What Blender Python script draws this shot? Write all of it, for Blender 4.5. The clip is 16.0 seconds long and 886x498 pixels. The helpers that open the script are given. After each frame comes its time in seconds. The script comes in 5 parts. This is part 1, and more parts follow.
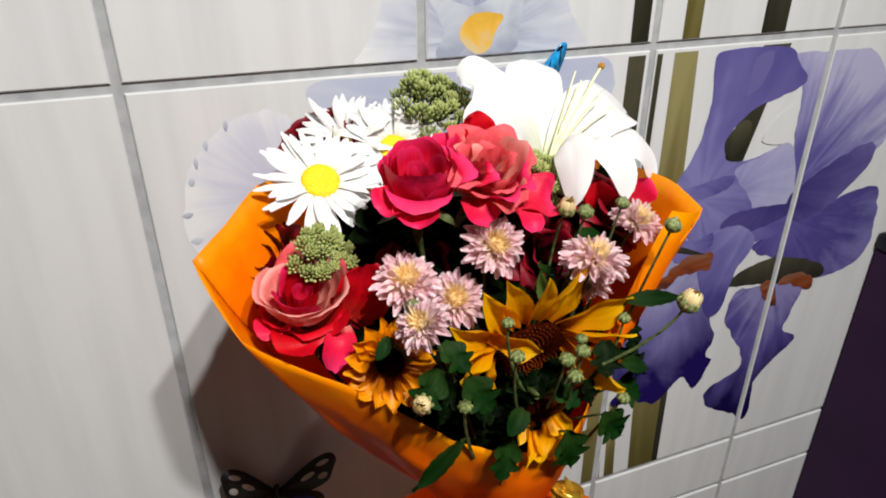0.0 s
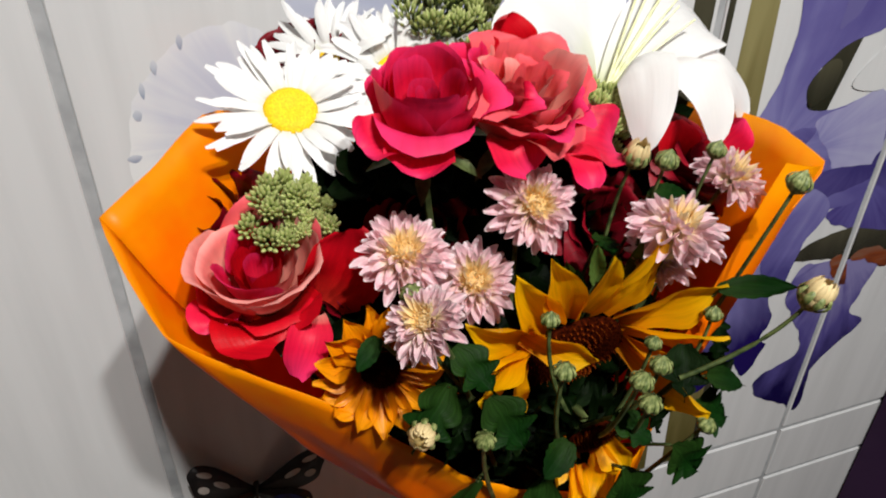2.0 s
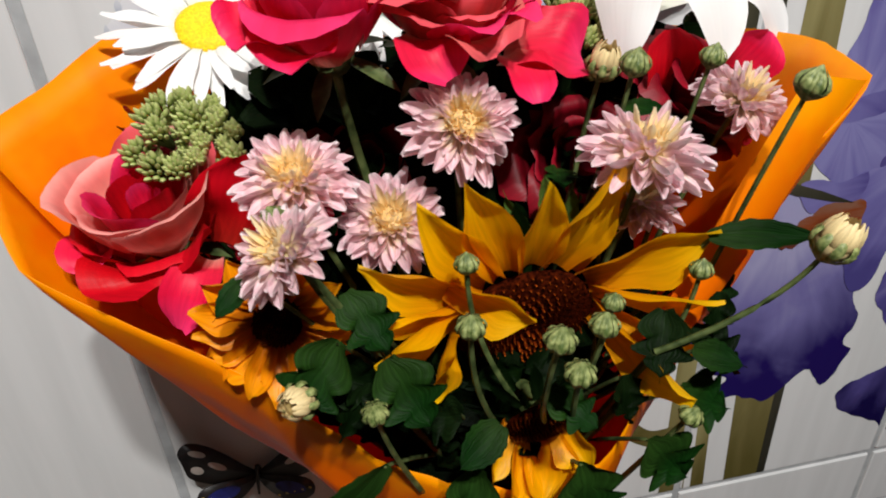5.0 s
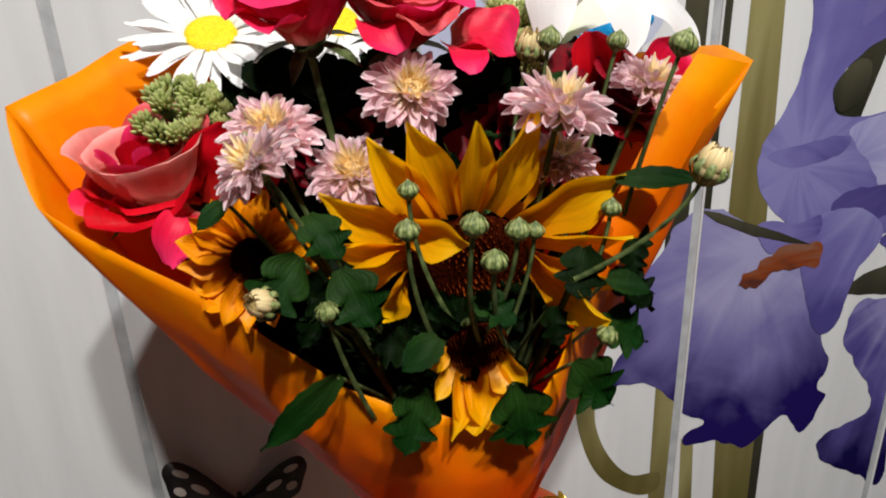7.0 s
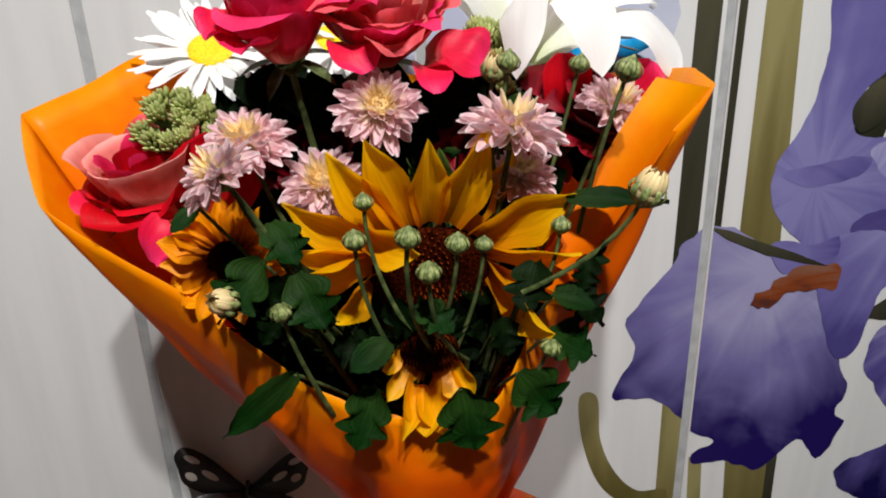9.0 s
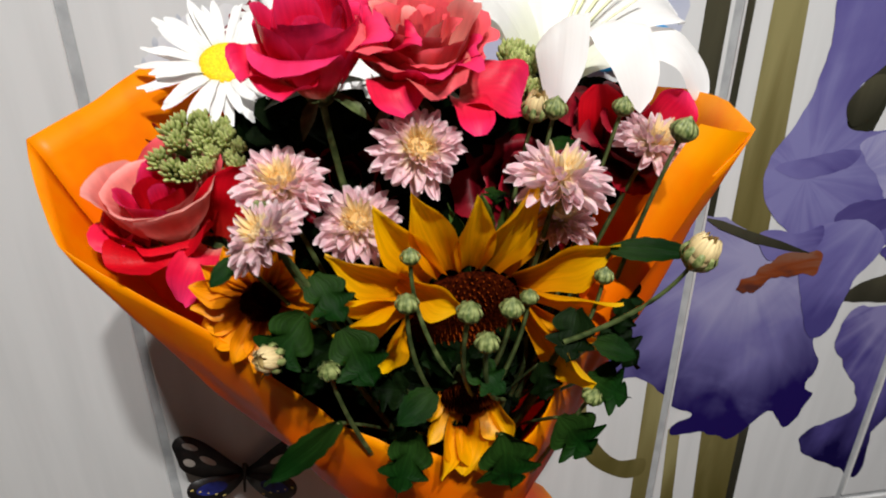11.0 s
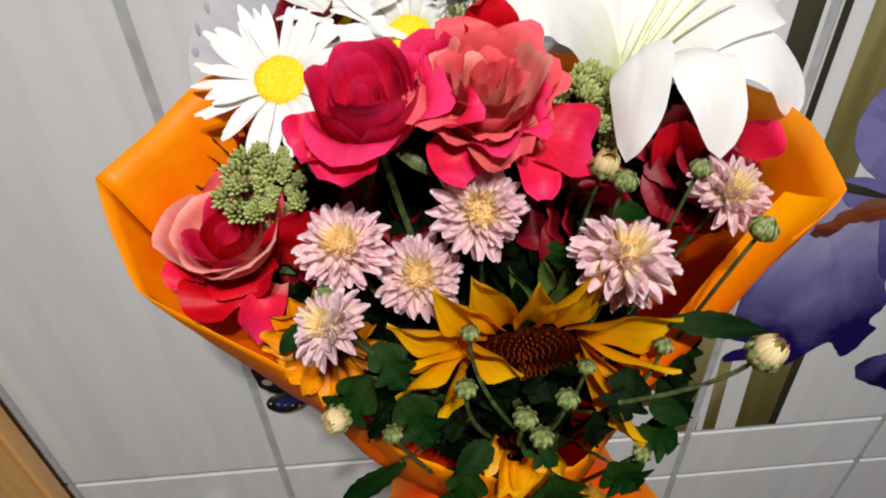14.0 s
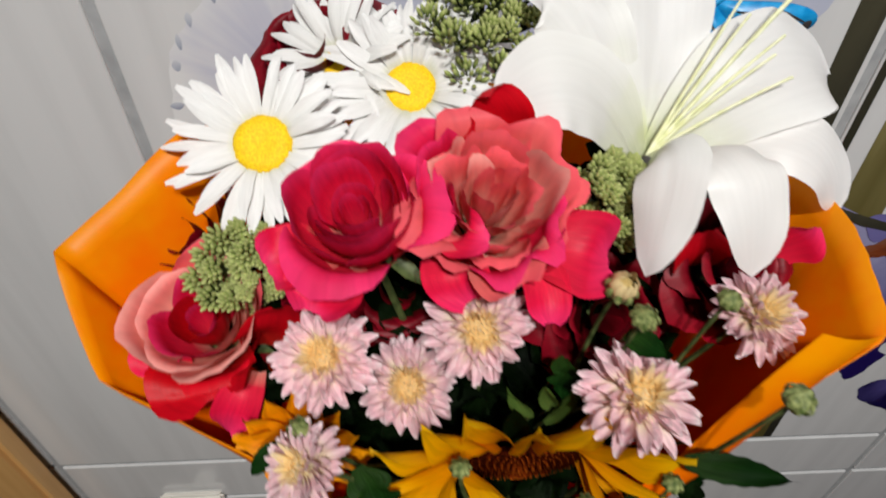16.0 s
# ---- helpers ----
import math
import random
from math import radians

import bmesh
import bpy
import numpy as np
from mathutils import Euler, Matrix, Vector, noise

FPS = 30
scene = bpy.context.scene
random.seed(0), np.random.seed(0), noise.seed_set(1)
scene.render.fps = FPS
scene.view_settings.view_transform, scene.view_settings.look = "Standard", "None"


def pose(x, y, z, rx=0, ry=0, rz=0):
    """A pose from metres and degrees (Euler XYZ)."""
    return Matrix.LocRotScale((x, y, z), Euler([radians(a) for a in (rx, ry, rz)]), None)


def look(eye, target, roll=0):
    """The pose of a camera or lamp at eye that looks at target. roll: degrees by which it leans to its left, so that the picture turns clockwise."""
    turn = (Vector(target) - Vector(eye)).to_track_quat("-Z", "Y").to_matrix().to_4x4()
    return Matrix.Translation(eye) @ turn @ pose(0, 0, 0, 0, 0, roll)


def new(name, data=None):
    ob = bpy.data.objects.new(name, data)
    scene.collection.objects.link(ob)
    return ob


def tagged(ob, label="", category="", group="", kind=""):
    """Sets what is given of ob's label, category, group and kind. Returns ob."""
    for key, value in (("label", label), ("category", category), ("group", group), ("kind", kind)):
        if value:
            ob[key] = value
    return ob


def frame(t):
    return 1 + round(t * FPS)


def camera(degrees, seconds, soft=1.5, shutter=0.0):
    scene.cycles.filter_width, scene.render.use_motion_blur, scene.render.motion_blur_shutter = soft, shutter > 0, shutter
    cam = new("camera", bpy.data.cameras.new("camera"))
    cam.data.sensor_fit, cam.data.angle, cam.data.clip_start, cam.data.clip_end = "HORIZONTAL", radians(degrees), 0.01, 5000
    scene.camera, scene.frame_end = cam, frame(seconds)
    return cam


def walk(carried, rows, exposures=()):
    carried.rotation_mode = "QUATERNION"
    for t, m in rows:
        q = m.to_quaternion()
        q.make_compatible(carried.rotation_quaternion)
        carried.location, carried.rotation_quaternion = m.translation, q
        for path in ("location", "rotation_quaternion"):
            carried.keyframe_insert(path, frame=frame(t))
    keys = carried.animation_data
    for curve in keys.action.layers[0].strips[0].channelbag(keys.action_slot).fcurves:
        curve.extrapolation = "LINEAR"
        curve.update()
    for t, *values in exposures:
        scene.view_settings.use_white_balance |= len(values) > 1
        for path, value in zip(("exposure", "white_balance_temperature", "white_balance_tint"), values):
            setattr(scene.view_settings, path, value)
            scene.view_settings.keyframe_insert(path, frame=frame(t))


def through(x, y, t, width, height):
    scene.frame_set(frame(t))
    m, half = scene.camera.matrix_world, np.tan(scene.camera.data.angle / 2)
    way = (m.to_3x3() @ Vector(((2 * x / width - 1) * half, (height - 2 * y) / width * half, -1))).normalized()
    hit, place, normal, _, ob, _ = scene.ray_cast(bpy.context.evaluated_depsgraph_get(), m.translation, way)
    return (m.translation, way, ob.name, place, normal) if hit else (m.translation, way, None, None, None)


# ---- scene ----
cam = camera(67.7, 16.0, 1.9, 0.5)
PATH = [
    (0, (0.006, 0.016, 1.503), (0.647, 1.68, 0.596), -0.1),
    (0.5, (0.006, 0.033, 1.499), (0.667, 1.68, 0.577), -0.1),
    (1, (0.018, 0.063, 1.486), (0.67, 1.7, 0.541), 1.2),
    (1.5, (0.036, 0.096, 1.463), (0.652, 1.723, 0.478), 1.3),
    (2, (0.046, 0.12, 1.447), (0.624, 1.743, 0.432), 0.6),
    (2.5, (0.064, 0.133, 1.434), (0.587, 1.745, 0.371), 0.7),
    (3, (0.079, 0.137, 1.424), (0.563, 1.768, 0.372), 0.2),
    (3.5, (0.082, 0.139, 1.413), (0.547, 1.788, 0.38), -0.4),
    (6, (0.141, 0.122, 1.376), (0.388, 1.897, 0.488), -3.8),
    (6.5, (0.139, 0.096, 1.362), (0.474, 1.91, 0.589), -2.1),
    (7, (0.131, 0.068, 1.353), (0.454, 1.911, 0.645), -2.3),
    (7.5, (0.154, 0.053, 1.342), (0.366, 1.927, 0.675), -1.5),
    (8, (0.171, 0.048, 1.347), (0.308, 1.931, 0.687), -2.2),
    (10.5, (0.154, 0.065, 1.386), (0.395, 1.874, 0.568), -0.2),
    (11, (0.137, 0.075, 1.404), (0.418, 1.851, 0.528), 0.0),
    (11.5, (0.113, 0.075, 1.431), (0.491, 1.802, 0.496), -1.3),
    (12, (0.102, 0.069, 1.45), (0.488, 1.771, 0.472), -1.7),
    (12.5, (0.112, 0.08, 1.46), (0.403, 1.755, 0.406), -1.9),
    (13, (0.13, 0.105, 1.463), (0.307, 1.722, 0.3), -2.0),
    (13.5, (0.138, 0.12, 1.468), (0.256, 1.675, 0.216), -2.3),
    (14, (0.144, 0.127, 1.485), (0.208, 1.659, 0.2), -2.7),
    (14.5, (0.159, 0.133, 1.498), (0.154, 1.634, 0.175), -3.0),
    (15, (0.178, 0.137, 1.502), (0.118, 1.626, 0.168), -2.4),
    (15.5, (0.177, 0.158, 1.505), (0.114, 1.609, 0.131), -2.0),
    (16, (0.151, 0.197, 1.516), (0.202, 1.602, 0.094), -0.4),
]
walk(cam, [(t, look(eye, target, roll)) for t, eye, target, roll in PATH], [(0, -0.22), (2.0, -0.36), (3.5, -0.34), (7, -0.26), (8.2, -0.28), (12.5, -0.36), (14.5, -0.46), (15.5, -0.5), (16, -0.68)])

from mathutils import geometry

# ---- light ----
room = bpy.data.worlds.new("room")
scene.world = room
room.use_nodes = True
room.node_tree.nodes["Background"].inputs[0].default_value = (1.0, 0.97, 0.93, 1)
room.node_tree.nodes["Background"].inputs[1].default_value = 0.0


def ceiling_lamp(place, watts, size, tint):
    data = bpy.data.lights.new("ceiling_lamp", "AREA")
    data.shape, data.size, data.energy, data.color = "DISK", size, watts, tint
    ob = new("ceiling_lamp", data)
    ob.matrix_world = pose(*place)


ceiling_lamp((0.166, -0.467, 2.46), 29, 0.055, (1.0, 0.985, 0.95))
ceiling_lamp((0.334, -0.530, 2.46), 29, 0.055, (1.0, 0.985, 0.95))

# ---- materials ----


def material(name, rough=0.5, spec=0.4):
    m = bpy.data.materials.new(name)
    m.use_nodes = True
    b = m.node_tree.nodes["Principled BSDF"]
    b.inputs["Roughness"].default_value = rough
    b.inputs["Specular IOR Level"].default_value = spec
    return m, m.node_tree.nodes, m.node_tree.links, b


def ramp_node(nodes, stops):
    r = nodes.new("ShaderNodeValToRGB")
    while len(r.color_ramp.elements) < len(stops):
        r.color_ramp.elements.new(0.5)
    for e, (p, c) in zip(r.color_ramp.elements, stops):
        e.position, e.color = p, (*c, 1)
    return r


def bump(nodes, links, bsdf, height, strength, distance=0.001):
    n = nodes.new("ShaderNodeBump")
    n.inputs["Strength"].default_value, n.inputs["Distance"].default_value = strength, distance
    links.new(height, n.inputs["Height"])
    links.new(n.outputs[0], bsdf.inputs["Normal"])


def petal_material(name, stops, streak=0.25, freq=26.0, rough=0.5, through=0.25, vary=0.12, relief=0.35, spec=0.3):
    """Along the petal the colours of stops, fine lengthwise veins, blotches, and light that shines through."""
    m, nodes, links, b = material(name, rough, spec)
    uv = nodes.new("ShaderNodeUVMap")
    sep = nodes.new("ShaderNodeSeparateXYZ")
    links.new(uv.outputs[0], sep.inputs[0])
    wob = nodes.new("ShaderNodeTexNoise")
    wob.inputs["Scale"].default_value = 60
    geo = nodes.new("ShaderNodeTexCoord")
    links.new(geo.outputs["Object"], wob.inputs["Vector"])
    add = nodes.new("ShaderNodeMath")
    add.operation = "MULTIPLY_ADD"
    add.inputs[1].default_value = 0.25
    links.new(wob.outputs[0], add.inputs[0])
    off = nodes.new("ShaderNodeMath")
    off.operation = "SUBTRACT"
    off.inputs[1].default_value = 0.125
    links.new(sep.outputs[0], off.inputs[0])
    links.new(off.outputs[0], add.inputs[2])
    r = ramp_node(nodes, stops)
    links.new(add.outputs[0], r.inputs[0])
    # veins
    mp = nodes.new("ShaderNodeMapping")
    mp.inputs["Scale"].default_value = (1.6, freq, 1)
    links.new(uv.outputs[0], mp.inputs[0])
    vein = nodes.new("ShaderNodeTexNoise")
    vein.inputs["Scale"].default_value = 1.0
    vein.inputs["Detail"].default_value = 3
    links.new(mp.outputs[0], vein.inputs["Vector"])
    hsv = nodes.new("ShaderNodeHueSaturation")
    mapr = nodes.new("ShaderNodeMapRange")
    mapr.inputs[1].default_value, mapr.inputs[2].default_value = 0.3, 0.7
    mapr.inputs[3].default_value, mapr.inputs[4].default_value = 1 - streak, 1 + streak * 0.6
    links.new(vein.outputs[0], mapr.inputs[0])
    info = nodes.new("ShaderNodeObjectInfo")
    isl = nodes.new("ShaderNodeNewGeometry")
    both = nodes.new("ShaderNodeMath")
    both.operation = "ADD"
    links.new(info.outputs["Random"], both.inputs[0])
    links.new(isl.outputs["Random Per Island"], both.inputs[1])
    mr2 = nodes.new("ShaderNodeMapRange")
    mr2.inputs[2].default_value = 2
    mr2.inputs[3].default_value, mr2.inputs[4].default_value = 1 - vary, 1 + vary
    links.new(both.outputs[0], mr2.inputs[0])
    mul = nodes.new("ShaderNodeMath")
    mul.operation = "MULTIPLY"
    links.new(mapr.outputs[0], mul.inputs[0])
    links.new(mr2.outputs[0], mul.inputs[1])
    links.new(mul.outputs[0], hsv.inputs["Value"])
    links.new(r.outputs[0], hsv.inputs["Color"])
    links.new(hsv.outputs[0], b.inputs["Base Color"])
    bump(nodes, links, b, vein.outputs[0], relief, 0.0008)
    tr = nodes.new("ShaderNodeBsdfTranslucent")
    links.new(hsv.outputs[0], tr.inputs[0])
    mix = nodes.new("ShaderNodeMixShader")
    mix.inputs[0].default_value = through
    links.new(b.outputs[0], mix.inputs[1])
    links.new(tr.outputs[0], mix.inputs[2])
    links.new(mix.outputs[0], nodes["Material Output"].inputs[0])
    return m


def grain_material(name, dark, light, scale, rough=0.5, stretch=(1, 1, 1), relief=0.2, detail=4, spec=0.4, low=0.35, high=0.65):
    m, nodes, links, b = material(name, rough, spec)
    co = nodes.new("ShaderNodeTexCoord")
    mp = nodes.new("ShaderNodeMapping")
    mp.inputs["Scale"].default_value = stretch
    links.new(co.outputs["Object"], mp.inputs[0])
    n = nodes.new("ShaderNodeTexNoise")
    n.inputs["Scale"].default_value, n.inputs["Detail"].default_value = scale, detail
    links.new(mp.outputs[0], n.inputs["Vector"])
    r = ramp_node(nodes, [(low, dark), (high, light)])
    links.new(n.outputs[0], r.inputs[0])
    links.new(r.outputs[0], b.inputs["Base Color"])
    bump(nodes, links, b, n.outputs[0], relief, 0.0006)
    return m


M = {}
M["tile"] = grain_material("glazed_tile", (0.58, 0.585, 0.59), (0.65, 0.655, 0.66), 6, 0.14, (6, 1, 0.5), 0.02, 7, 0.5, 0.3, 0.6)
M["grout"] = grain_material("grey_grout", (0.31, 0.32, 0.33), (0.40, 0.41, 0.42), 60, 0.8, (1, 1, 1), 0.3)
# Unseen walls, ceiling and floor: colours picked dark to cut bounced light.
M["dim_wall"] = grain_material("dim_wall_brown", (0.030, 0.024, 0.020), (0.040, 0.031, 0.025), 5, 0.7)
M["plaster"] = grain_material("dim_plaster", (0.30, 0.29, 0.28), (0.36, 0.35, 0.34), 5, 0.8)
M["floor"] = grain_material("dim_floor_brown", (0.075, 0.05, 0.035), (0.11, 0.075, 0.05), 6, 0.4)
M["purple"] = grain_material("purple_lacquer", (0.026, 0.008, 0.034), (0.034, 0.011, 0.044), 7, 0.34, spec=0.15)
M["black"] = grain_material("black_trim", (0.008, 0.008, 0.009), (0.014, 0.014, 0.015), 40, 0.4)
M["wood"] = grain_material("tan_wood", (0.56, 0.30, 0.10), (0.66, 0.38, 0.14), 14, 0.32, (5, 5, 0.35), 0.08)
M["white_plastic"] = grain_material("white_plastic", (0.70, 0.68, 0.62), (0.76, 0.74, 0.68), 30, 0.35)
M["white_board"] = grain_material("white_board", (0.68, 0.67, 0.65), (0.74, 0.73, 0.71), 8, 0.4)

M["daisy"] = petal_material("daisy_petal", [(0.0, (0.66, 0.68, 0.50)), (0.2, (0.84, 0.84, 0.82)), (1.0, (0.88, 0.88, 0.88))], 0.10, 14, 0.5, 0.25, 0.03, 0.5)
M["daisy_disc"] = grain_material("daisy_disc", (0.72, 0.43, 0.0), (0.90, 0.62, 0.004), 900, 0.7, (1, 1, 1), 0.5)
M["lily"] = petal_material("lily_petal", [(0.0, (0.70, 0.74, 0.46)), (0.12, (0.84, 0.86, 0.72)), (0.32, (0.89, 0.89, 0.87)), (1.0, (0.92, 0.92, 0.92))], 0.025, 16, 0.42, 0.38, 0.02, 0.25)
M["stamen"] = grain_material("pale_green_filament", (0.64, 0.66, 0.34), (0.80, 0.80, 0.56), 200, 0.5)
M["anther"] = grain_material("brown_anther", (0.30, 0.13, 0.02), (0.52, 0.28, 0.05), 300, 0.8)
M["crimson"] = petal_material("crimson_petal", [(0.0, (0.76, 0.28, 0.22)), (0.22, (0.68, 0.018, 0.048)), (0.7, (0.67, 0.007, 0.050)), (1.0, (0.78, 0.03, 0.14))], 0.16, 12, 0.46, 0.25, 0.18, 0.35, 0.15)
M["salmon"] = petal_material("salmon_petal", [(0.0, (0.80, 0.52, 0.38)), (0.35, (0.76, 0.26, 0.21)), (0.7, (0.76, 0.13, 0.13)), (1.0, (0.80, 0.10, 0.13))], 0.16, 7, 0.5, 0.3, 0.25, 0.35, 0.15)
M["red"] = petal_material("red_petal", [(0.0, (0.46, 0.02, 0.012)), (0.4, (0.50, 0.002, 0.007)), (1.0, (0.55, 0.003, 0.014))], 0.16, 12, 0.46, 0.22, 0.15, 0.35, 0.15)
M["blush"] = petal_material("blush_petal", [(0.0, (0.80, 0.30, 0.22)), (0.4, (0.86, 0.34, 0.27)), (0.8, (0.84, 0.25, 0.23)), (1.0, (0.86, 0.36, 0.32))], 0.15, 9, 0.46, 0.3, 0.2, 0.35, 0.15)
# Dark red petals, darkened further to hold the shade deep in the bouquet.
M["darkred"] = petal_material("shaded_dark_red_petal", [(0.0, (0.02, 0.0006, 0.002)), (0.6, (0.08, 0.001, 0.004)), (1.0, (0.19, 0.002, 0.010))], 0.2, 12, 0.45, 0.12, 0.35, spec=0.15)
M["mum"] = petal_material("pink_mum_petal", [(0.0, (0.95, 0.80, 0.42)), (0.35, (0.95, 0.82, 0.60)), (0.6, (0.90, 0.66, 0.67)), (0.82, (0.86, 0.57, 0.63)), (1.0, (0.94, 0.80, 0.82))], 0.22, 9, 0.42, 0.4, 0.14, 0.6)
M["mum_heart"] = petal_material("yellow_mum_floret", [(0.0, (0.90, 0.58, 0.20)), (0.5, (0.96, 0.76, 0.38)), (1.0, (0.97, 0.86, 0.62))], 0.10, 9, 0.5, 0.5, 0.1)
M["sun"] = petal_material("sunflower_petal", [(0.0, (0.66, 0.18, 0.0)), (0.3, (0.93, 0.38, 0.0)), (0.7, (0.98, 0.49, 0.0)), (1.0, (0.99, 0.58, 0.003))], 0.18, 11, 0.42, 0.52, 0.1, 0.6)
# Orange-yellow petals made deeper: the film's shade is mixed into their colour.
M["gerbera"] = petal_material("shaded_orange_yellow_petal", [(0.0, (0.40, 0.06, 0.0)), (0.4, (0.82, 0.26, 0.0)), (1.0, (0.90, 0.34, 0.002))], 0.18, 11, 0.42, 0.3, 0.1, 0.6)
M["sun_disc"] = grain_material("brown_sunflower_disc", (0.006, 0.0010, 0.0005), (0.045, 0.006, 0.0014), 700, 0.9, (1, 1, 1), 1.0, spec=0.0)
M["floret"] = petal_material("brown_gold_floret", [(0.0, (0.06, 0.008, 0.001)), (0.7, (0.10, 0.014, 0.002)), (1.0, (0.30, 0.07, 0.006))], 0.2, 4, 0.9, 0.1, 0.6, 0.2, 0.0)
# Leaf green taken near black: the shade between the flowers is in the colour.
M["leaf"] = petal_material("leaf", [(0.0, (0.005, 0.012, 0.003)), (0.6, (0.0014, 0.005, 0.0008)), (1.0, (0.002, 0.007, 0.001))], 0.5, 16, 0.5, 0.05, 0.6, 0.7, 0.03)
# Lighter, lit copy of the leaf green for the outer leaves.
M["lit_leaf"] = petal_material("lit_chrysanthemum_leaf", [(0.0, (0.013, 0.033, 0.005)), (0.6, (0.003, 0.019, 0.0022)), (1.0, (0.004, 0.023, 0.003))], 0.5, 16, 0.5, 0.10, 0.5, 0.8, 0.05)
M["young_leaf"] = petal_material("young_leaf", [(0.0, (0.09, 0.15, 0.03)), (1.0, (0.06, 0.12, 0.02))], 0.3, 14, 0.5, 0.2, 0.2, 0.5, 0.2)
M["stem"] = grain_material("green_stem", (0.022, 0.036, 0.010), (0.085, 0.11, 0.036), 160, 0.5, spec=0.2)
M["bud"] = grain_material("green_bud", (0.05, 0.08, 0.015), (0.27, 0.30, 0.11), 420, 0.55, (1, 1, 1), 0.5)
M["cream"] = petal_material("cream_bud_petal", [(0.0, (0.50, 0.36, 0.13)), (1.0, (0.82, 0.66, 0.36))], 0.2, 9, 0.5, 0.2, 0.1)
M["sedum"] = petal_material("sedum_bud", [(0.0, (0.10, 0.15, 0.03)), (0.6, (0.32, 0.39, 0.11)), (1.0, (0.55, 0.58, 0.25))], 0.15, 6, 0.55, 0.12, 0.35)
M["gold"] = material("gold_ribbon", 0.18, 0.6)[0]
M["gold"].node_tree.nodes["Principled BSDF"].inputs["Base Color"].default_value = (0.72, 0.42, 0.04, 1)
M["gold"].node_tree.nodes["Principled BSDF"].inputs["Metallic"].default_value = 0.7
# One orange film; its lit rim and shaded lower part are painted as a ramp.
M["orange"] = petal_material("orange_film_shaded", [(0.0, (1.0, 0.07, 0.0)), (0.5, (1.0, 0.11, 0.0)), (0.85, (1.0, 0.23, 0.0)), (1.0, (1.0, 0.37, 0.0))], 0.03, 5, 0.4, 0.45, 0.02, 0.25, 0.2)


def print_material(name, a, b, c, scale=30.0, stretch=(1, 1, 1)):
    """Glazed print: blotched colour with soft lengthwise shading."""
    m, nodes, links, bs = material(name, 0.16, 0.5)
    co = nodes.new("ShaderNodeTexCoord")
    mp = nodes.new("ShaderNodeMapping")
    mp.inputs["Scale"].default_value = stretch
    links.new(co.outputs["Object"], mp.inputs[0])
    n = nodes.new("ShaderNodeTexNoise")
    n.inputs["Scale"].default_value, n.inputs["Detail"].default_value = scale, 5
    n.inputs["Distortion"].default_value = 0.6
    links.new(mp.outputs[0], n.inputs["Vector"])
    sep = nodes.new("ShaderNodeSeparateXYZ")
    links.new(co.outputs["Generated"], sep.inputs[0])
    ma = nodes.new("ShaderNodeMath")
    ma.operation = "MULTIPLY_ADD"
    ma.inputs[1].default_value = 0.6
    links.new(sep.outputs[2], ma.inputs[0])
    sc = nodes.new("ShaderNodeMath")
    sc.operation = "MULTIPLY"
    sc.inputs[1].default_value = 1.15
    cen = nodes.new("ShaderNodeMath")
    cen.operation = "SUBTRACT"
    cen.inputs[1].default_value = 0.33
    links.new(n.outputs[0], cen.inputs[0])
    links.new(cen.outputs[0], sc.inputs[0])
    links.new(sc.outputs[0], ma.inputs[2])
    r = ramp_node(nodes, [(0.2, a), (0.5, b), (0.8, c)])
    links.new(ma.outputs[0], r.inputs[0])
    links.new(r.outputs[0], bs.inputs["Base Color"])
    return m


def fan_print(name, root, reach, inner, middle, outer, streak=0.5, fine=5.0):
    """Glazed print of a petal: colours from its root (x, z) outwards, soft streaks that fan out from there, and blotches."""
    m, nodes, links, bs = material(name, 0.16, 0.5)
    co = nodes.new("ShaderNodeTexCoord")
    sub = nodes.new("ShaderNodeVectorMath")
    sub.operation = "SUBTRACT"
    sub.inputs[1].default_value = (root[0], 0, root[1])
    links.new(co.outputs["Object"], sub.inputs[0])
    sep = nodes.new("ShaderNodeSeparateXYZ")
    links.new(sub.outputs[0], sep.inputs[0])

    def calc(op, a, b):
        n = nodes.new("ShaderNodeMath")
        n.operation = op
        for k, v in enumerate((a, b)):
            if isinstance(v, (int, float)):
                n.inputs[k].default_value = v
            else:
                links.new(v, n.inputs[k])
        return n.outputs[0]
    ang = calc("ARCTAN2", sep.outputs[2], sep.outputs[0])
    dist = calc("SQRT", calc("ADD", calc("MULTIPLY", sep.outputs[0], sep.outputs[0]), calc("MULTIPLY", sep.outputs[2], sep.outputs[2])), 0)
    polar = nodes.new("ShaderNodeCombineXYZ")
    links.new(calc("MULTIPLY", ang, fine), polar.inputs[0])
    links.new(calc("MULTIPLY", dist, 9.0), polar.inputs[1])
    st = nodes.new("ShaderNodeTexNoise")
    st.inputs["Scale"].default_value, st.inputs["Detail"].default_value, st.inputs["Distortion"].default_value = 1.0, 6, 0.35
    links.new(polar.outputs[0], st.inputs["Vector"])
    bl = nodes.new("ShaderNodeTexNoise")
    bl.inputs["Scale"].default_value, bl.inputs["Detail"].default_value, bl.inputs["Distortion"].default_value = 13, 3, 0.8
    links.new(co.outputs["Object"], bl.inputs["Vector"])
    f = calc("ADD", calc("MULTIPLY", dist, 1.0 / reach), calc("MULTIPLY", calc("SUBTRACT", st.outputs[0], 0.5), streak * 2))
    f = calc("ADD", f, calc("MULTIPLY", calc("SUBTRACT", bl.outputs[0], 0.5), 0.7))
    r = ramp_node(nodes, [(0.12, inner), (0.5, middle), (0.95, outer)])
    links.new(f, r.inputs[0])
    links.new(r.outputs[0], bs.inputs["Base Color"])
    return m


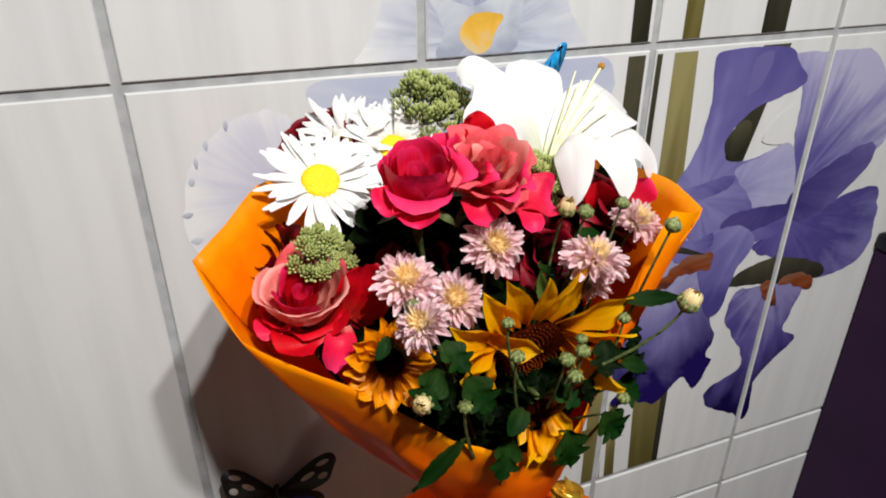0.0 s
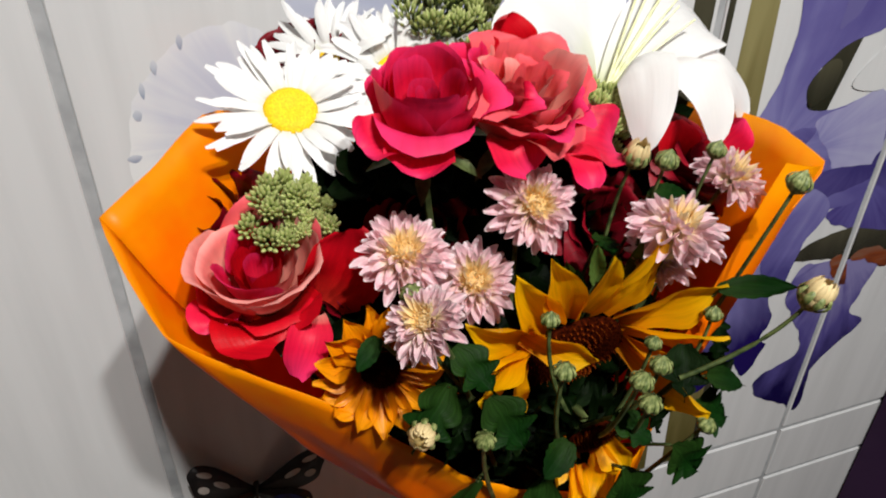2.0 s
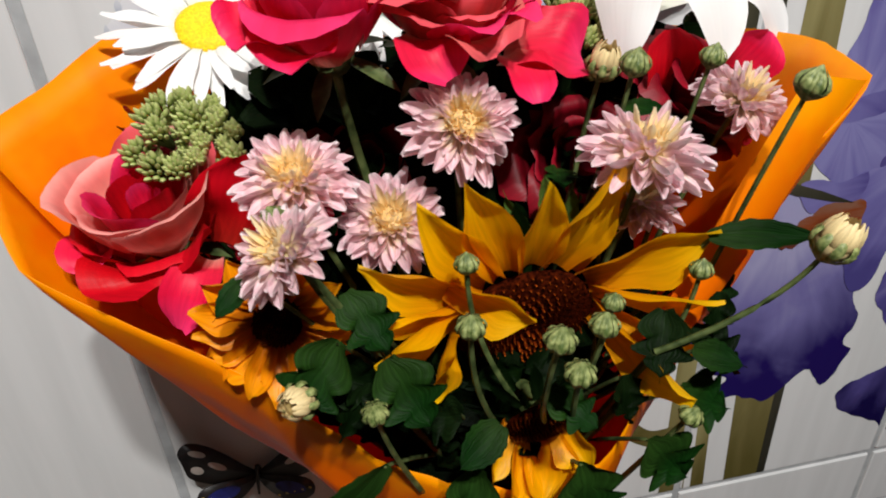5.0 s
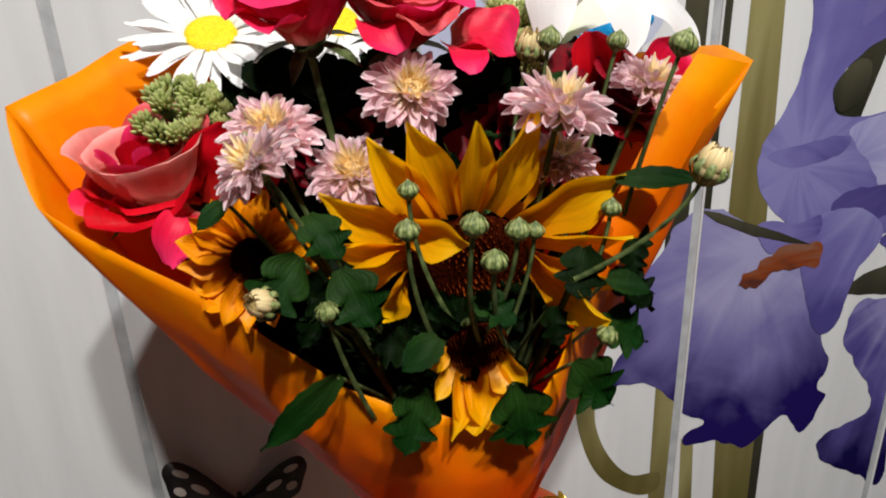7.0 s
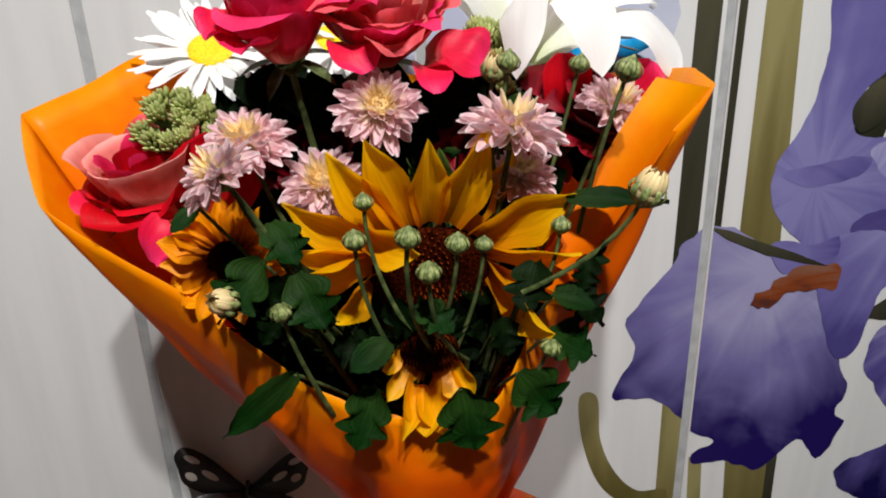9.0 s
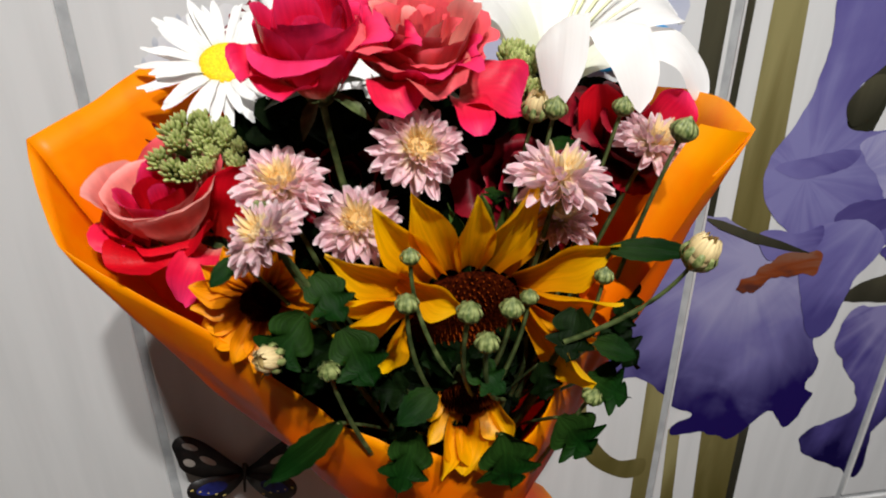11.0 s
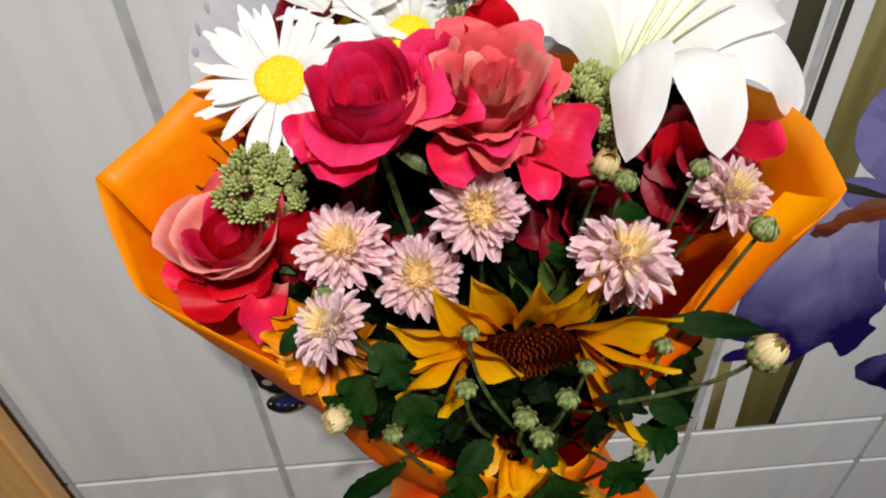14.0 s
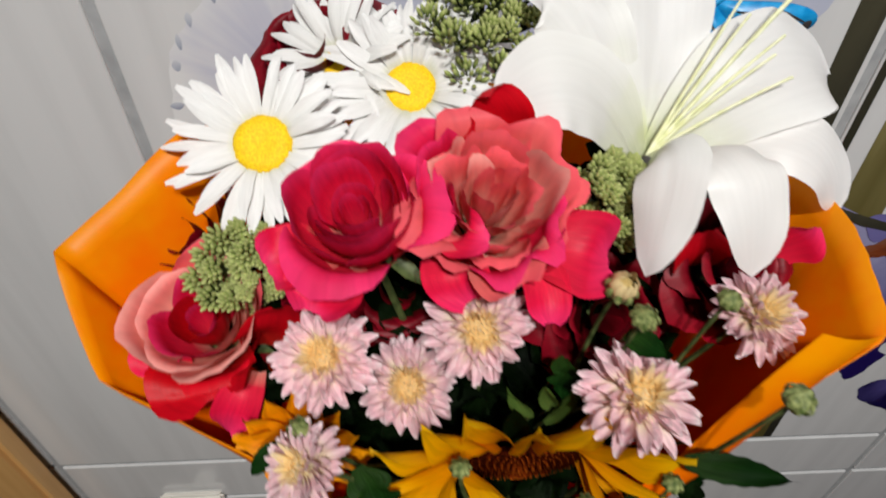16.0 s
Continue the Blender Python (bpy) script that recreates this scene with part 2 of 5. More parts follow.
P = {}
P["pale_fold"] = fan_print("pale_fold_print", (0.60, 1.20), 0.12, (0.24, 0.23, 0.45), (0.33, 0.32, 0.52), (0.42, 0.42, 0.58), 0.5, 5)
P["deep_fold"] = fan_print("deep_fold_print", (0.68, 1.19), 0.16, (0.045, 0.035, 0.16), (0.075, 0.06, 0.21), (0.13, 0.115, 0.30), 0.35, 6)
P["fall"] = fan_print("fall_print", (0.515, 1.12), 0.205, (0.30, 0.29, 0.47), (0.15, 0.135, 0.33), (0.012, 0.006, 0.085), 0.16)
P["standard"] = fan_print("standard_print", (0.69, 1.18), 0.20, (0.10, 0.085, 0.28), (0.20, 0.185, 0.39), (0.40, 0.39, 0.56), 0.6, 9)
P["upper"] = fan_print("upper_print", (0.55, 1.20), 0.20, (0.20, 0.19, 0.41), (0.13, 0.115, 0.32), (0.09, 0.075, 0.26), 0.5)
P["side"] = fan_print("side_print", (0.70, 1.15), 0.19, (0.10, 0.085, 0.28), (0.065, 0.05, 0.21), (0.16, 0.145, 0.36), 0.5, 7)
P["style"] = fan_print("style_print", (0.65, 1.18), 0.16, (0.22, 0.21, 0.43), (0.14, 0.125, 0.34), (0.06, 0.05, 0.20), 0.4)
P["low"] = fan_print("low_print", (0.70, 1.07), 0.24, (0.22, 0.20, 0.40), (0.08, 0.065, 0.24), (0.006, 0.004, 0.05), 0.45)
P["pale_fade"] = fan_print("pale_fade_print", (0.075, 1.275), 0.105, (0.46, 0.47, 0.60), (0.56, 0.57, 0.66), (0.735, 0.74, 0.745), 0.35, 7)
P["top_fade"] = fan_print("top_fade_print", (0.262, 1.40), 0.135, (0.30, 0.32, 0.44), (0.50, 0.52, 0.60), (0.72, 0.725, 0.735), 0.5, 6)
P["back_fade"] = fan_print("back_fade_print", (0.25, 1.34), 0.19, (0.40, 0.42, 0.56), (0.42, 0.45, 0.58), (0.52, 0.54, 0.64), 0.5, 6)
P["grey"] = print_material("grey_blue_print", (0.30, 0.33, 0.42), (0.46, 0.49, 0.56), (0.60, 0.62, 0.66), 26, (1, 1, 1))
P["olive"] = print_material("olive_print", (0.09, 0.075, 0.02), (0.16, 0.135, 0.05), (0.26, 0.23, 0.10), 20, (1, 1, 0.2))
P["dark"] = print_material("dark_stem_print", (0.02, 0.02, 0.012), (0.04, 0.038, 0.025), (0.07, 0.065, 0.04), 20, (1, 1, 0.2))
P["rust"] = print_material("rust_print", (0.08, 0.025, 0.018), (0.20, 0.045, 0.012), (0.20, 0.09, 0.055), 60, (0.4, 1, 1.5))
P["yellow"] = print_material("yellow_print", (0.62, 0.48, 0.25), (0.74, 0.42, 0.06), (0.66, 0.38, 0.05), 60)

# ---- building helpers ----


def mesh_data(name, verts, faces, mat, uvs=None, smooth=True):
    me = bpy.data.meshes.new(name)
    me.from_pydata([tuple(v) for v in verts], [], faces)
    me.materials.append(mat)
    if uvs is not None:
        layer = me.uv_layers.new(name="UVMap")
        for loop in me.loops:
            layer.data[loop.index].uv = uvs[loop.vertex_index]
    if smooth:
        me.polygons.foreach_set("use_smooth", [True] * len(me.polygons))
    me.update()
    return me


def thing(name, base, label, category, group="", kind=""):
    ob = new(name)
    ob.empty_display_size = 0.01
    ob.location = base
    return tagged(ob, label, category, group, kind)


def put(name, shape, mat, parent, label=""):
    """shape: (verts in world coordinates, faces, uvs); one mesh under parent."""
    verts, faces, uvs = shape
    at = parent.matrix_basis.translation if parent.parent is None else parent.parent.matrix_basis.translation
    ob = new(name, mesh_data(name, [Vector(v) - at for v in verts], faces, mat, uvs))
    ob.parent = parent
    if label:
        ob["label"] = label
    return ob


def joined(shapes):
    verts, faces, uvs = [], [], []
    for v, f, u in shapes:
        k = len(verts)
        verts += list(v)
        faces += [tuple(i + k for i in face) for face in f]
        uvs += list(u)
    return verts, faces, uvs


def grid(nu, nv, at):
    verts, uvs = [], []
    for i in range(nu + 1):
        for j in range(nv + 1):
            u, v = i / nu, j / nv
            verts.append(at(u, v))
            uvs.append((u, v))
    faces = [(i * (nv + 1) + j, (i + 1) * (nv + 1) + j, (i + 1) * (nv + 1) + j + 1, i * (nv + 1) + j + 1) for i in range(nu) for j in range(nv)]
    return verts, faces, uvs


def bez(pts, u):
    pts = [Vector(p) for p in pts]
    while len(pts) > 1:
        pts = [a.lerp(b, u) for a, b in zip(pts, pts[1:])]
    return pts[0]


def blade(pts, width, face, cup=0.2, ruffle=0.0, point=0.8, seat=0.35, nu=10, nv=5, seed=0, twist=0.0):
    """A petal or leaf: a spine through the Bezier points, widest in the middle, its upper side turned to face; cup: how far its edges rise."""
    face = Vector(face).normalized()
    rnd = random.Random(seed)
    ph = rnd.uniform(0, 6.28)

    def at(u, v):
        p = bez(pts, u)
        d = (bez(pts, min(1, u + 0.03)) - bez(pts, max(0, u - 0.03))).normalized()
        s = d.cross(face)
        s = s.normalized() if s.length > 1e-4 else Vector((1, 0, 0))
        n = s.cross(d).normalized()
        if twist:
            q = Matrix.Rotation(twist * u, 3, d)
            s, n = q @ s, q @ n
        w = seat + (1 - seat) * math.sin(min(1, u / 0.62) * math.pi / 2)
        if u > 0.55:
            w *= max(0.0, 1 - ((u - 0.55) / 0.45) ** (1.2 + 1.6 * (1 - point))) ** (0.55 + 0.45 * point)
        w = max(w, 0.34 * (1 - point) if u > 0.5 else 0.0)
        x = (v * 2 - 1)
        lift = cup * width * (x * x - 0.3) * w + ruffle * width * math.sin(ph + u * 11 + x * 2.2) * abs(x) ** 1.5 * (0.3 + u)
        return p + s * (x * w * width / 2) + n * lift
    return grid(nu, nv, at)


def tube(pts, r0, r1=None, n=6, steps=10):
    r1 = r0 if r1 is None else r1

    def at(u, v):
        p = bez(pts, u)
        d = (bez(pts, min(1, u + 0.02)) - bez(pts, max(0, u - 0.02))).normalized()
        s = d.orthogonal().normalized()
        t = d.cross(s)
        a = v * 2 * math.pi
        return p + (s * math.cos(a) + t * math.sin(a)) * (r0 + (r1 - r0) * u)
    return grid(steps, n, at)


def basis(n, spin=0.0):
    """3x3 with z along n."""
    n = Vector(n).normalized()
    return n.to_track_quat("Z", "Y").to_matrix() @ Matrix.Rotation(spin, 3, "Z")


def dome(c, n, r, h, nu=8, nv=18, dip=0.0, bumpy=0.0, seed=1, under=0.25):
    m = basis(n)
    c = Vector(c)

    def at(u, v):
        a, q = v * 2 * math.pi, u * (math.pi / 2 + under)
        rr, z = r * math.sin(q), h * math.cos(q) - dip * h * math.exp(-(u * 3) ** 2)
        k = 1 + bumpy * noise.noise(Vector((math.cos(a) * u * 9 + seed, math.sin(a) * u * 9, seed)))
        return c + m @ Vector((rr * k * math.cos(a), rr * k * math.sin(a), z * k))
    return grid(nu, nv, at)


NECK = Vector((0.196, 0.386, 1.056))
FOOT = Vector((0.205, 0.375, 0.868))


def stem_to(head, n, r=0.0016, name="stem", parent=None, reach=0.03, side=None):
    head, n = Vector(head), Vector(n).normalized()
    k = random.Random(int(head.x * 1e4) + int(head.z * 1e4))
    neck = NECK + Vector((k.uniform(-0.018, 0.018), k.uniform(-0.018, 0.018), 0))
    foot = FOOT + Vector((k.uniform(-0.025, 0.025), k.uniform(-0.02, 0.02), 0))
    up = tube([head, head - n * reach, neck.lerp(head, 0.35), neck], r * 0.8, r * 1.1, 6, 12)
    low = tube([neck, neck.lerp(foot, 0.5), foot], r * 1.1, r * 1.1, 6, 3)
    return put(name, joined([up, low]), M["stem"], parent)


def flower(name, c, label, category, group="flowers in the bouquet"):
    return thing(name, c, label, category, group)

# ---- flowers ----


def daisy(c, n, r, disc, petals, label, seed, tilt=0.15, loose=0.15):
    rnd = random.Random(seed)
    f = flower("daisy", c, label, "daisy")
    m, c = basis(n, rnd.uniform(0, 6)), Vector(c)
    put("disc", dome(c, n, disc, disc * 0.45, 8, 24, 0.5, 0.05, seed), M["daisy_disc"], f, "domed bright yellow disc")
    for ring, (k, ln, lift) in enumerate(((petals, 1.0, tilt), (petals // 2, 0.9, tilt + 0.16))):
        for i in range(k):
            a = 2 * math.pi * (i + rnd.uniform(-0.35, 0.35)) / k
            d = m @ Vector((math.cos(a), math.sin(a), 0))
            u = m @ Vector((0, 0, 1))
            side = u.cross(d)
            ln_i = r * ln * rnd.uniform(0.86, 1.05)
            lf, dr = lift + rnd.uniform(-loose, loose), rnd.uniform(-0.35, 0.12) * loose * 5
            pts = [c + d * disc * 0.75, c + d * (ln_i * 0.6) + u * lf * r * 0.5, c + d * ln_i + u * (lf * 0.7 + dr * 0.4) * r * 0.7 + side * rnd.uniform(-0.12, 0.12) * r]
            put("petal", blade(pts, r * rnd.uniform(0.12, 0.175), u, rnd.uniform(-0.35, 0.30), 0.07, 0.2, 0.55, 8, 3, rnd.random(), rnd.uniform(-0.6, 0.6)), M["daisy"], f)
    stem_to(c - m @ Vector((0, 0, 0.003)), n, 0.0017, parent=f)
    return f


def mum(c, n, r, label, seed):
    rnd = random.Random(seed)
    f = flower("chrysanthemum", c, label, "chrysanthemum")
    m, c = basis(n, rnd.uniform(0, 6)), Vector(c)
    shapes, heart = [], []
    u = m @ Vector((0, 0, 1))
    for ring, (k, ln, lift, w) in enumerate(((18, 0.98, -0.24, 0.25), (20, 1.0, -0.02, 0.25), (19, 0.93, 0.20, 0.24), (18, 0.80, 0.38, 0.22), (16, 0.62, 0.52, 0.19), (14, 0.42, 0.60, 0.13))):
        for i in range(k):
            a = 2 * math.pi * (i + 0.5 * ring + rnd.uniform(-0.3, 0.3)) / k
            d = m @ Vector((math.cos(a), math.sin(a), 0))
            li, lf = r * ln * rnd.uniform(0.76, 1.10), lift + rnd.uniform(-0.20, 0.20)
            base = c + d * r * 0.12 + u * r * 0.03 * ring
            pts = [base, c + d * li * 0.62 + u * (lf * 0.38 + rnd.uniform(-0.06, 0.08)) * r, c + d * li * math.cos(lf * 0.6) + u * (lf * 0.8 + rnd.uniform(-0.08, 0.14)) * r]
            (heart if ring > 4 else shapes).append(blade(pts, r * w * rnd.uniform(0.85, 1.15), u, 0.65, 0.05, 0.3, 0.3, 7, 4, rnd.random(), rnd.uniform(-0.6, 0.6)))
    for i in range(64):
        a, q = i * 2.4, math.sqrt((i + 0.5) / 64)
        d = m @ Vector((math.cos(a), math.sin(a), 0))
        b = c + d * r * 0.27 * q + u * r * 0.18
        tip = b + u * r * rnd.uniform(0.10, 0.20) * (1.0 + 0.3 * q) + d * r * (0.18 * q - 0.05)
        heart.append(blade([b, b.lerp(tip, 0.5) + d * r * 0.05, tip], r * rnd.uniform(0.08, 0.12), -d if q > 0.2 else u.orthogonal(), 0.5, 0, 0.2, 0.7, 3, 2, i))
    put("petal_whorl", joined(shapes), M["mum"], f, "ruffled pale pink petals")["kind"] = "stuff"
    put("heart", joined(heart), M["mum_heart"], f, "yellow inner florets")["kind"] = "stuff"
    put("eye", dome(c + u * r * 0.10, u, r * 0.30, r * 0.22, 6, 16, 0.2, 0.1, seed), M["mum_heart"], f, "yellow eye")
    put("calyx", dome(c - u * r * 0.12, -u, r * 0.3, r * 0.28, 5, 12), M["bud"], f)
    stem_to(c - u * r * 0.35, n, 0.0015, parent=f)
    return f


def cup_petal(c, m, a0, half, foot, wide, tall, close, curl, rag, seed, nu=13, nv=14):
    """A rose petal on a cup round the axis: it swells to its width, leans in by close, rolls out at its rim by curl, with a wavy rim."""
    def at(u, v):
        x = v * 2 - 1
        wave = noise.noise(Vector((x * 1.7 + seed * 3.1, seed * 1.7, u * 1.2)))
        fine = noise.noise(Vector((x * 5.0 + seed, seed * 5.3, 2.0)))
        t = u * (1.0 - 0.40 * abs(x) ** 3.2 + (0.11 * wave + 0.02 * fine) * rag * u)
        swell = math.sin(min(1.0, 0.10 + t * 1.05) * math.pi / 2)
        out = foot + (wide - foot) * swell - close * wide * max(0.0, t - 0.45) ** 1.6
        z = tall * t ** 0.9
        q = max(0.0, t - 0.70) / 0.30
        out += curl * wide * 0.55 * q * q
        z -= curl * wide * 0.40 * q ** 3
        out += wide * rag * (0.16 * wave + 0.04 * fine) * t * t
        ang = a0 + x * half * (0.62 + 0.38 * math.sin(min(1.0, t * 1.4) * math.pi / 2))
        return c + m @ Vector((out * math.cos(ang), out * math.sin(ang), z))
    return grid(nu, nv, at)


def rose(c, n, label, seed, rings, group="flowers in the bouquet", spin=0.0, extra=()):
    """rings: (count, foot radius, width, height, half angle, lean inwards, roll of the rim, raggedness, materials taken in turn)."""
    rnd = random.Random(seed)
    f = flower("rose", c, label, "rose", group)
    m, c = basis(n, spin), Vector(c)
    for ring, (k, foot, wide, tall, half, close, curl, rag, mats) in enumerate(rings):
        for i in range(k):
            a0 = 2 * math.pi * (i + 0.37 * ring + rnd.uniform(-0.14, 0.14)) / k
            put("petal", cup_petal(c, m, a0, half * rnd.uniform(0.88, 1.12), foot, wide * rnd.uniform(0.95, 1.06), tall * rnd.uniform(0.88, 1.08), close * rnd.uniform(0.7, 1.3), curl * rnd.uniform(0.5, 1.5), rag, seed + ring * 7.3 + i * 1.9), M[mats[i % len(mats)]], f)
    for i, (b, mid, tip, w, face, mt) in enumerate(extra):
        put("petal", blade([b, mid, tip], w, face, 0.22, 0.09, 0.12, 0.55, 14, 10, seed * 9 + i), M[mt], f)
    u = m @ Vector((0, 0, 1))
    put("calyx", dome(c, -u, 0.008, 0.010, 5, 10), M["stem"], f)
    for i in range(5):
        d = m @ Vector((math.cos(i * 1.2566), math.sin(i * 1.2566), 0))
        b = c - u * 0.002 + d * 0.005
        put("sepal", blade([b, b + d * 0.012 - u * 0.001, b + d * 0.022 - u * 0.008], 0.007, u, 0.2, 0, 0.9, 0.5, 5, 2, i), M["stem"], f)
    stem_to(c - u * 0.008, n, 0.0022, parent=f, reach=0.07)
    return f


def sunflower(c, n, disc, label, name, mat, tips, width, seed, bulge=0.3):
    """tips: where each petal's tip lies, how far it arches out, its width and, for a folded petal, its foot."""
    rnd = random.Random(seed)
    f = flower(name, c, label, "sunflower")
    m, c, n = basis(n), Vector(c), Vector(n).normalized()
    put("disc", dome(c, n, disc, disc * 0.20, 9, 26, 0.4, 0.06, seed), M["sun_disc"], f, "dark brown seed disc")
    florets = []
    for i in range(260):
        a, q = i * 2.39996, math.sqrt((i + 0.5) / 260)
        d = m @ Vector((math.cos(a), math.sin(a), 0))
        b = c + d * disc * q * 0.97 + n * disc * 0.20 * math.cos(q * 1.5) * (0.9 - 0.3 * math.exp(-9 * q * q))
        florets.append(blade([b, b + n * 0.0012, b + n * 0.0026 + d * 0.0006], 0.0013, d, 0.3, 0, 0.5, 0.7, 2, 1, i))
    put("floret_ring", joined(florets), M["floret"], f)["kind"] = "stuff"
    for i, (tip, arch, *rest) in enumerate(tips):
        tip, mul = Vector(tip), (rest or [1.0])[0]
        d = tip - c
        d = (d - n * d.dot(n)).normalized()
        b = Vector(rest[1]) if len(rest) > 1 else c + d * disc - n * 0.003
        ln = (tip - b).length
        mid = b.lerp(tip, 0.5) + n * arch * ln + Vector((rnd.uniform(-1, 1), rnd.uniform(-1, 1), rnd.uniform(-1, 1))) * 0.002
        put("petal", blade([b, mid, tip], mul * width * rnd.uniform(0.75, 1.15), n, 0.35, 0.09, 0.9, 0.55, 14, 6, seed * 50 + i, rnd.uniform(-0.45, 0.45)), M[mat], f)
    for i in range(9):
        a = i * 0.698 + 0.3
        d = m @ Vector((math.cos(a), math.sin(a), 0))
        b = c + d * disc * 0.7 - n * 0.004
        # sepals share the shade-darkened leaf green
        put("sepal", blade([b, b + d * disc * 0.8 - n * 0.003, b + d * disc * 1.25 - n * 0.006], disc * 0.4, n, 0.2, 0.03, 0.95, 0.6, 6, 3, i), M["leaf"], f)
    stem_to(c - n * 0.008, n, 0.003, parent=f)
    return f


def lily_petal(base, crest, tip, width, face, cup, wave, seed):
    """A lily petal: narrow at the throat, arching over its crest, with a sunken midrib, wavy margins and a recurved point."""
    base, crest, tip, face = Vector(base), Vector(crest), Vector(tip), Vector(face).normalized()
    pull = 2 * crest - 0.5 * (base + tip)

    def at(u, v):
        p = bez([base, pull, tip], u)
        d = (bez([base, pull, tip], min(1, u + 0.03)) - bez([base, pull, tip], max(0, u - 0.03))).normalized()
        s = d.cross(face).normalized()
        n = s.cross(d)
        x = v * 2 - 1
        w = 0.30 + 0.70 * math.sin(min(1.0, u / 0.58) * math.pi / 2) if u < 0.58 else max(0.0, 1 - ((u - 0.58) / 0.42) ** 2.5) ** 0.62
        ripple = noise.noise(Vector((u * 4.5 + seed * 2.7, (1 if x > 0 else -1) * 3.0, seed))) * wave * abs(x) ** 1.6
        rib = -0.045 * math.exp(-(x * 7) ** 2) * (1 - u)
        k = cup * (1.0 - 1.5 * max(0.0, u - 0.3))
        return p + s * (x * w * width / 2 * (1 + 0.25 * ripple)) + n * width * (k * x * x * w + ripple + rib)
    return grid(26, 14, at)


def lily(c, petals, ends, label):
    c = Vector(c)
    f = flower("lily", c, label, "lily")
    throat = c + Vector((0.004, 0.010, -0.030))
    for i, (crest, tip, w, face, cup, wave) in enumerate(petals):
        b = throat.lerp(c, 0.3) + (Vector(crest) - c) * 0.10
        put("petal", lily_petal(b, crest, tip, w, face, cup, wave, 31 + i), M["lily"], f)
    put("tube", dome(throat, (0, 0.1, -1), 0.011, 0.02, 5, 12, under=0.5), M["lily"], f)
    for i, e in enumerate(ends):
        e = Vector(e)
        b = throat.lerp(c, 0.6)
        put("filament", tube([b, b.lerp(e, 0.5) + Vector((0, 0, 0.004)), e], 0.0009, 0.0006 if i else 0.0010, 6, 10), M["stamen"], f, "pale green filament")
        if i == 0:
            put("anther", dome(e - Vector((0.001, 0, 0.001)), e - b, 0.0030, 0.0030, 6, 10, under=1.4), M["anther"], f, "brown stigma tip")
    stem_to(throat + Vector((0, 0, -0.012)), (0, -0.1, 1), 0.003, parent=f)
    return f


def sedum(c, n, rx, h, count, label, seed):
    rnd = random.Random(seed)
    f = flower("stonecrop", c, label, "stonecrop")
    m, c = basis(n), Vector(c)
    buds, twigs = [], []
    root = c - m @ Vector((0, 0, h * 1.8))
    clumps = max(9, count // 22)
    for i in range(count):
        k = i % clumps
        a, q = k * 2.39996, math.sqrt((k + 0.4) / clumps)
        hub = Vector((rx * 0.86 * q * math.cos(a), rx * 0.86 * q * math.sin(a), h * (1 - q * q) + 0.007 * math.sin(k * 5.1)))
        b, w_ = (i // clumps) * 2.39996 + k, math.sqrt((i // clumps + 0.5) / (count / clumps))
        size = rx * (0.20 + 0.06 * math.sin(k * 2.3))
        p = c + m @ (hub + Vector((size * w_ * math.cos(b), size * w_ * math.sin(b), size * 0.75 * (1 - w_ * w_) + rnd.uniform(-0.001, 0.001))))
        stalk = c + m @ (hub - Vector((0, 0, 0.009)))
        d = (p - stalk).normalized()
        w = rnd.uniform(0.0009, 0.0014)
        bm_ = basis(d)

        def at(u, v, p=p, w=w, bm_=bm_):
            ang, r_ = v * 2 * math.pi, w * math.sin(max(0.12, u) * math.pi * 0.97) ** 0.8
            return p + bm_ @ Vector((r_ * math.cos(ang), r_ * math.sin(ang), (u - 0.5) * w * 5.4))
        buds.append(grid(4, 6, at))
        if i % 4 == 0:
            twigs.append(tube([root, root.lerp(stalk, 0.6), stalk, p], 0.0009, 0.0006, 4, 5))
    put("bud_mass", joined(buds), M["sedum"], f, "clustered green flower buds")["kind"] = "stuff"
    put("twig_mass", joined(twigs), M["stem"], f)["kind"] = "stuff"
    stem_to(root, n, 0.002, parent=f)
    return f


def small_bud(c, n, r, label, cream=False, foot=None, seed=0, bend=None):
    rnd = random.Random(seed)
    f = flower("flower_bud", c, label, "flower bud")
    c, n = Vector(c), Vector(n).normalized()
    m = basis(n)
    put("core", dome(c, n, r * 0.82, r * 0.80, 7, 14, under=1.35), M["cream" if cream else "bud"], f)
    for i in range(24 if not cream else 26):
        lay = i // 8
        a = i * 0.785 + lay * 0.39
        d = m @ Vector((math.cos(a), math.sin(a), 0))
        if not cream or lay == 0:
            b, e = c - n * r * 0.95 + d * r * 0.2, c + d * r * (0.55 - 0.25 * lay) + n * r * (0.75 + 0.2 * lay)
            put("bract", blade([b, c + d * r * (1.75 - 0.22 * lay) - n * r * 0.1, e], r * 0.5, d, -0.3, 0, 0.6, 0.5, 5, 3, i), M["bud"], f)
        else:
            b, e = c - n * r * 0.3 + d * r * 0.5, c + d * r * (0.7 - 0.15 * lay) + n * r * rnd.uniform(1.1, 1.5)
            put("petal", blade([b, c + d * r * 1.2 + n * r * 0.3, e], r * 0.55, d, -0.3, 0, 0.3, 0.6, 5, 3, i), M["cream"], f)
    foot = Vector(foot) if foot else NECK + Vector((rnd.uniform(-0.01, 0.01), -0.01, 0.06))
    mid = Vector(bend) if bend else c - n * (c - foot).length * 0.45
    put("stem", joined([tube([c - n * r * 0.8, mid, foot], 0.0009, 0.0012, 6, 12), tube([foot, foot.lerp(NECK, 0.6), NECK], 0.0015, 0.0016, 5, 4), tube([NECK, FOOT], 0.0016, 0.0016, 5, 2)]), M["stem"], f)
    return f


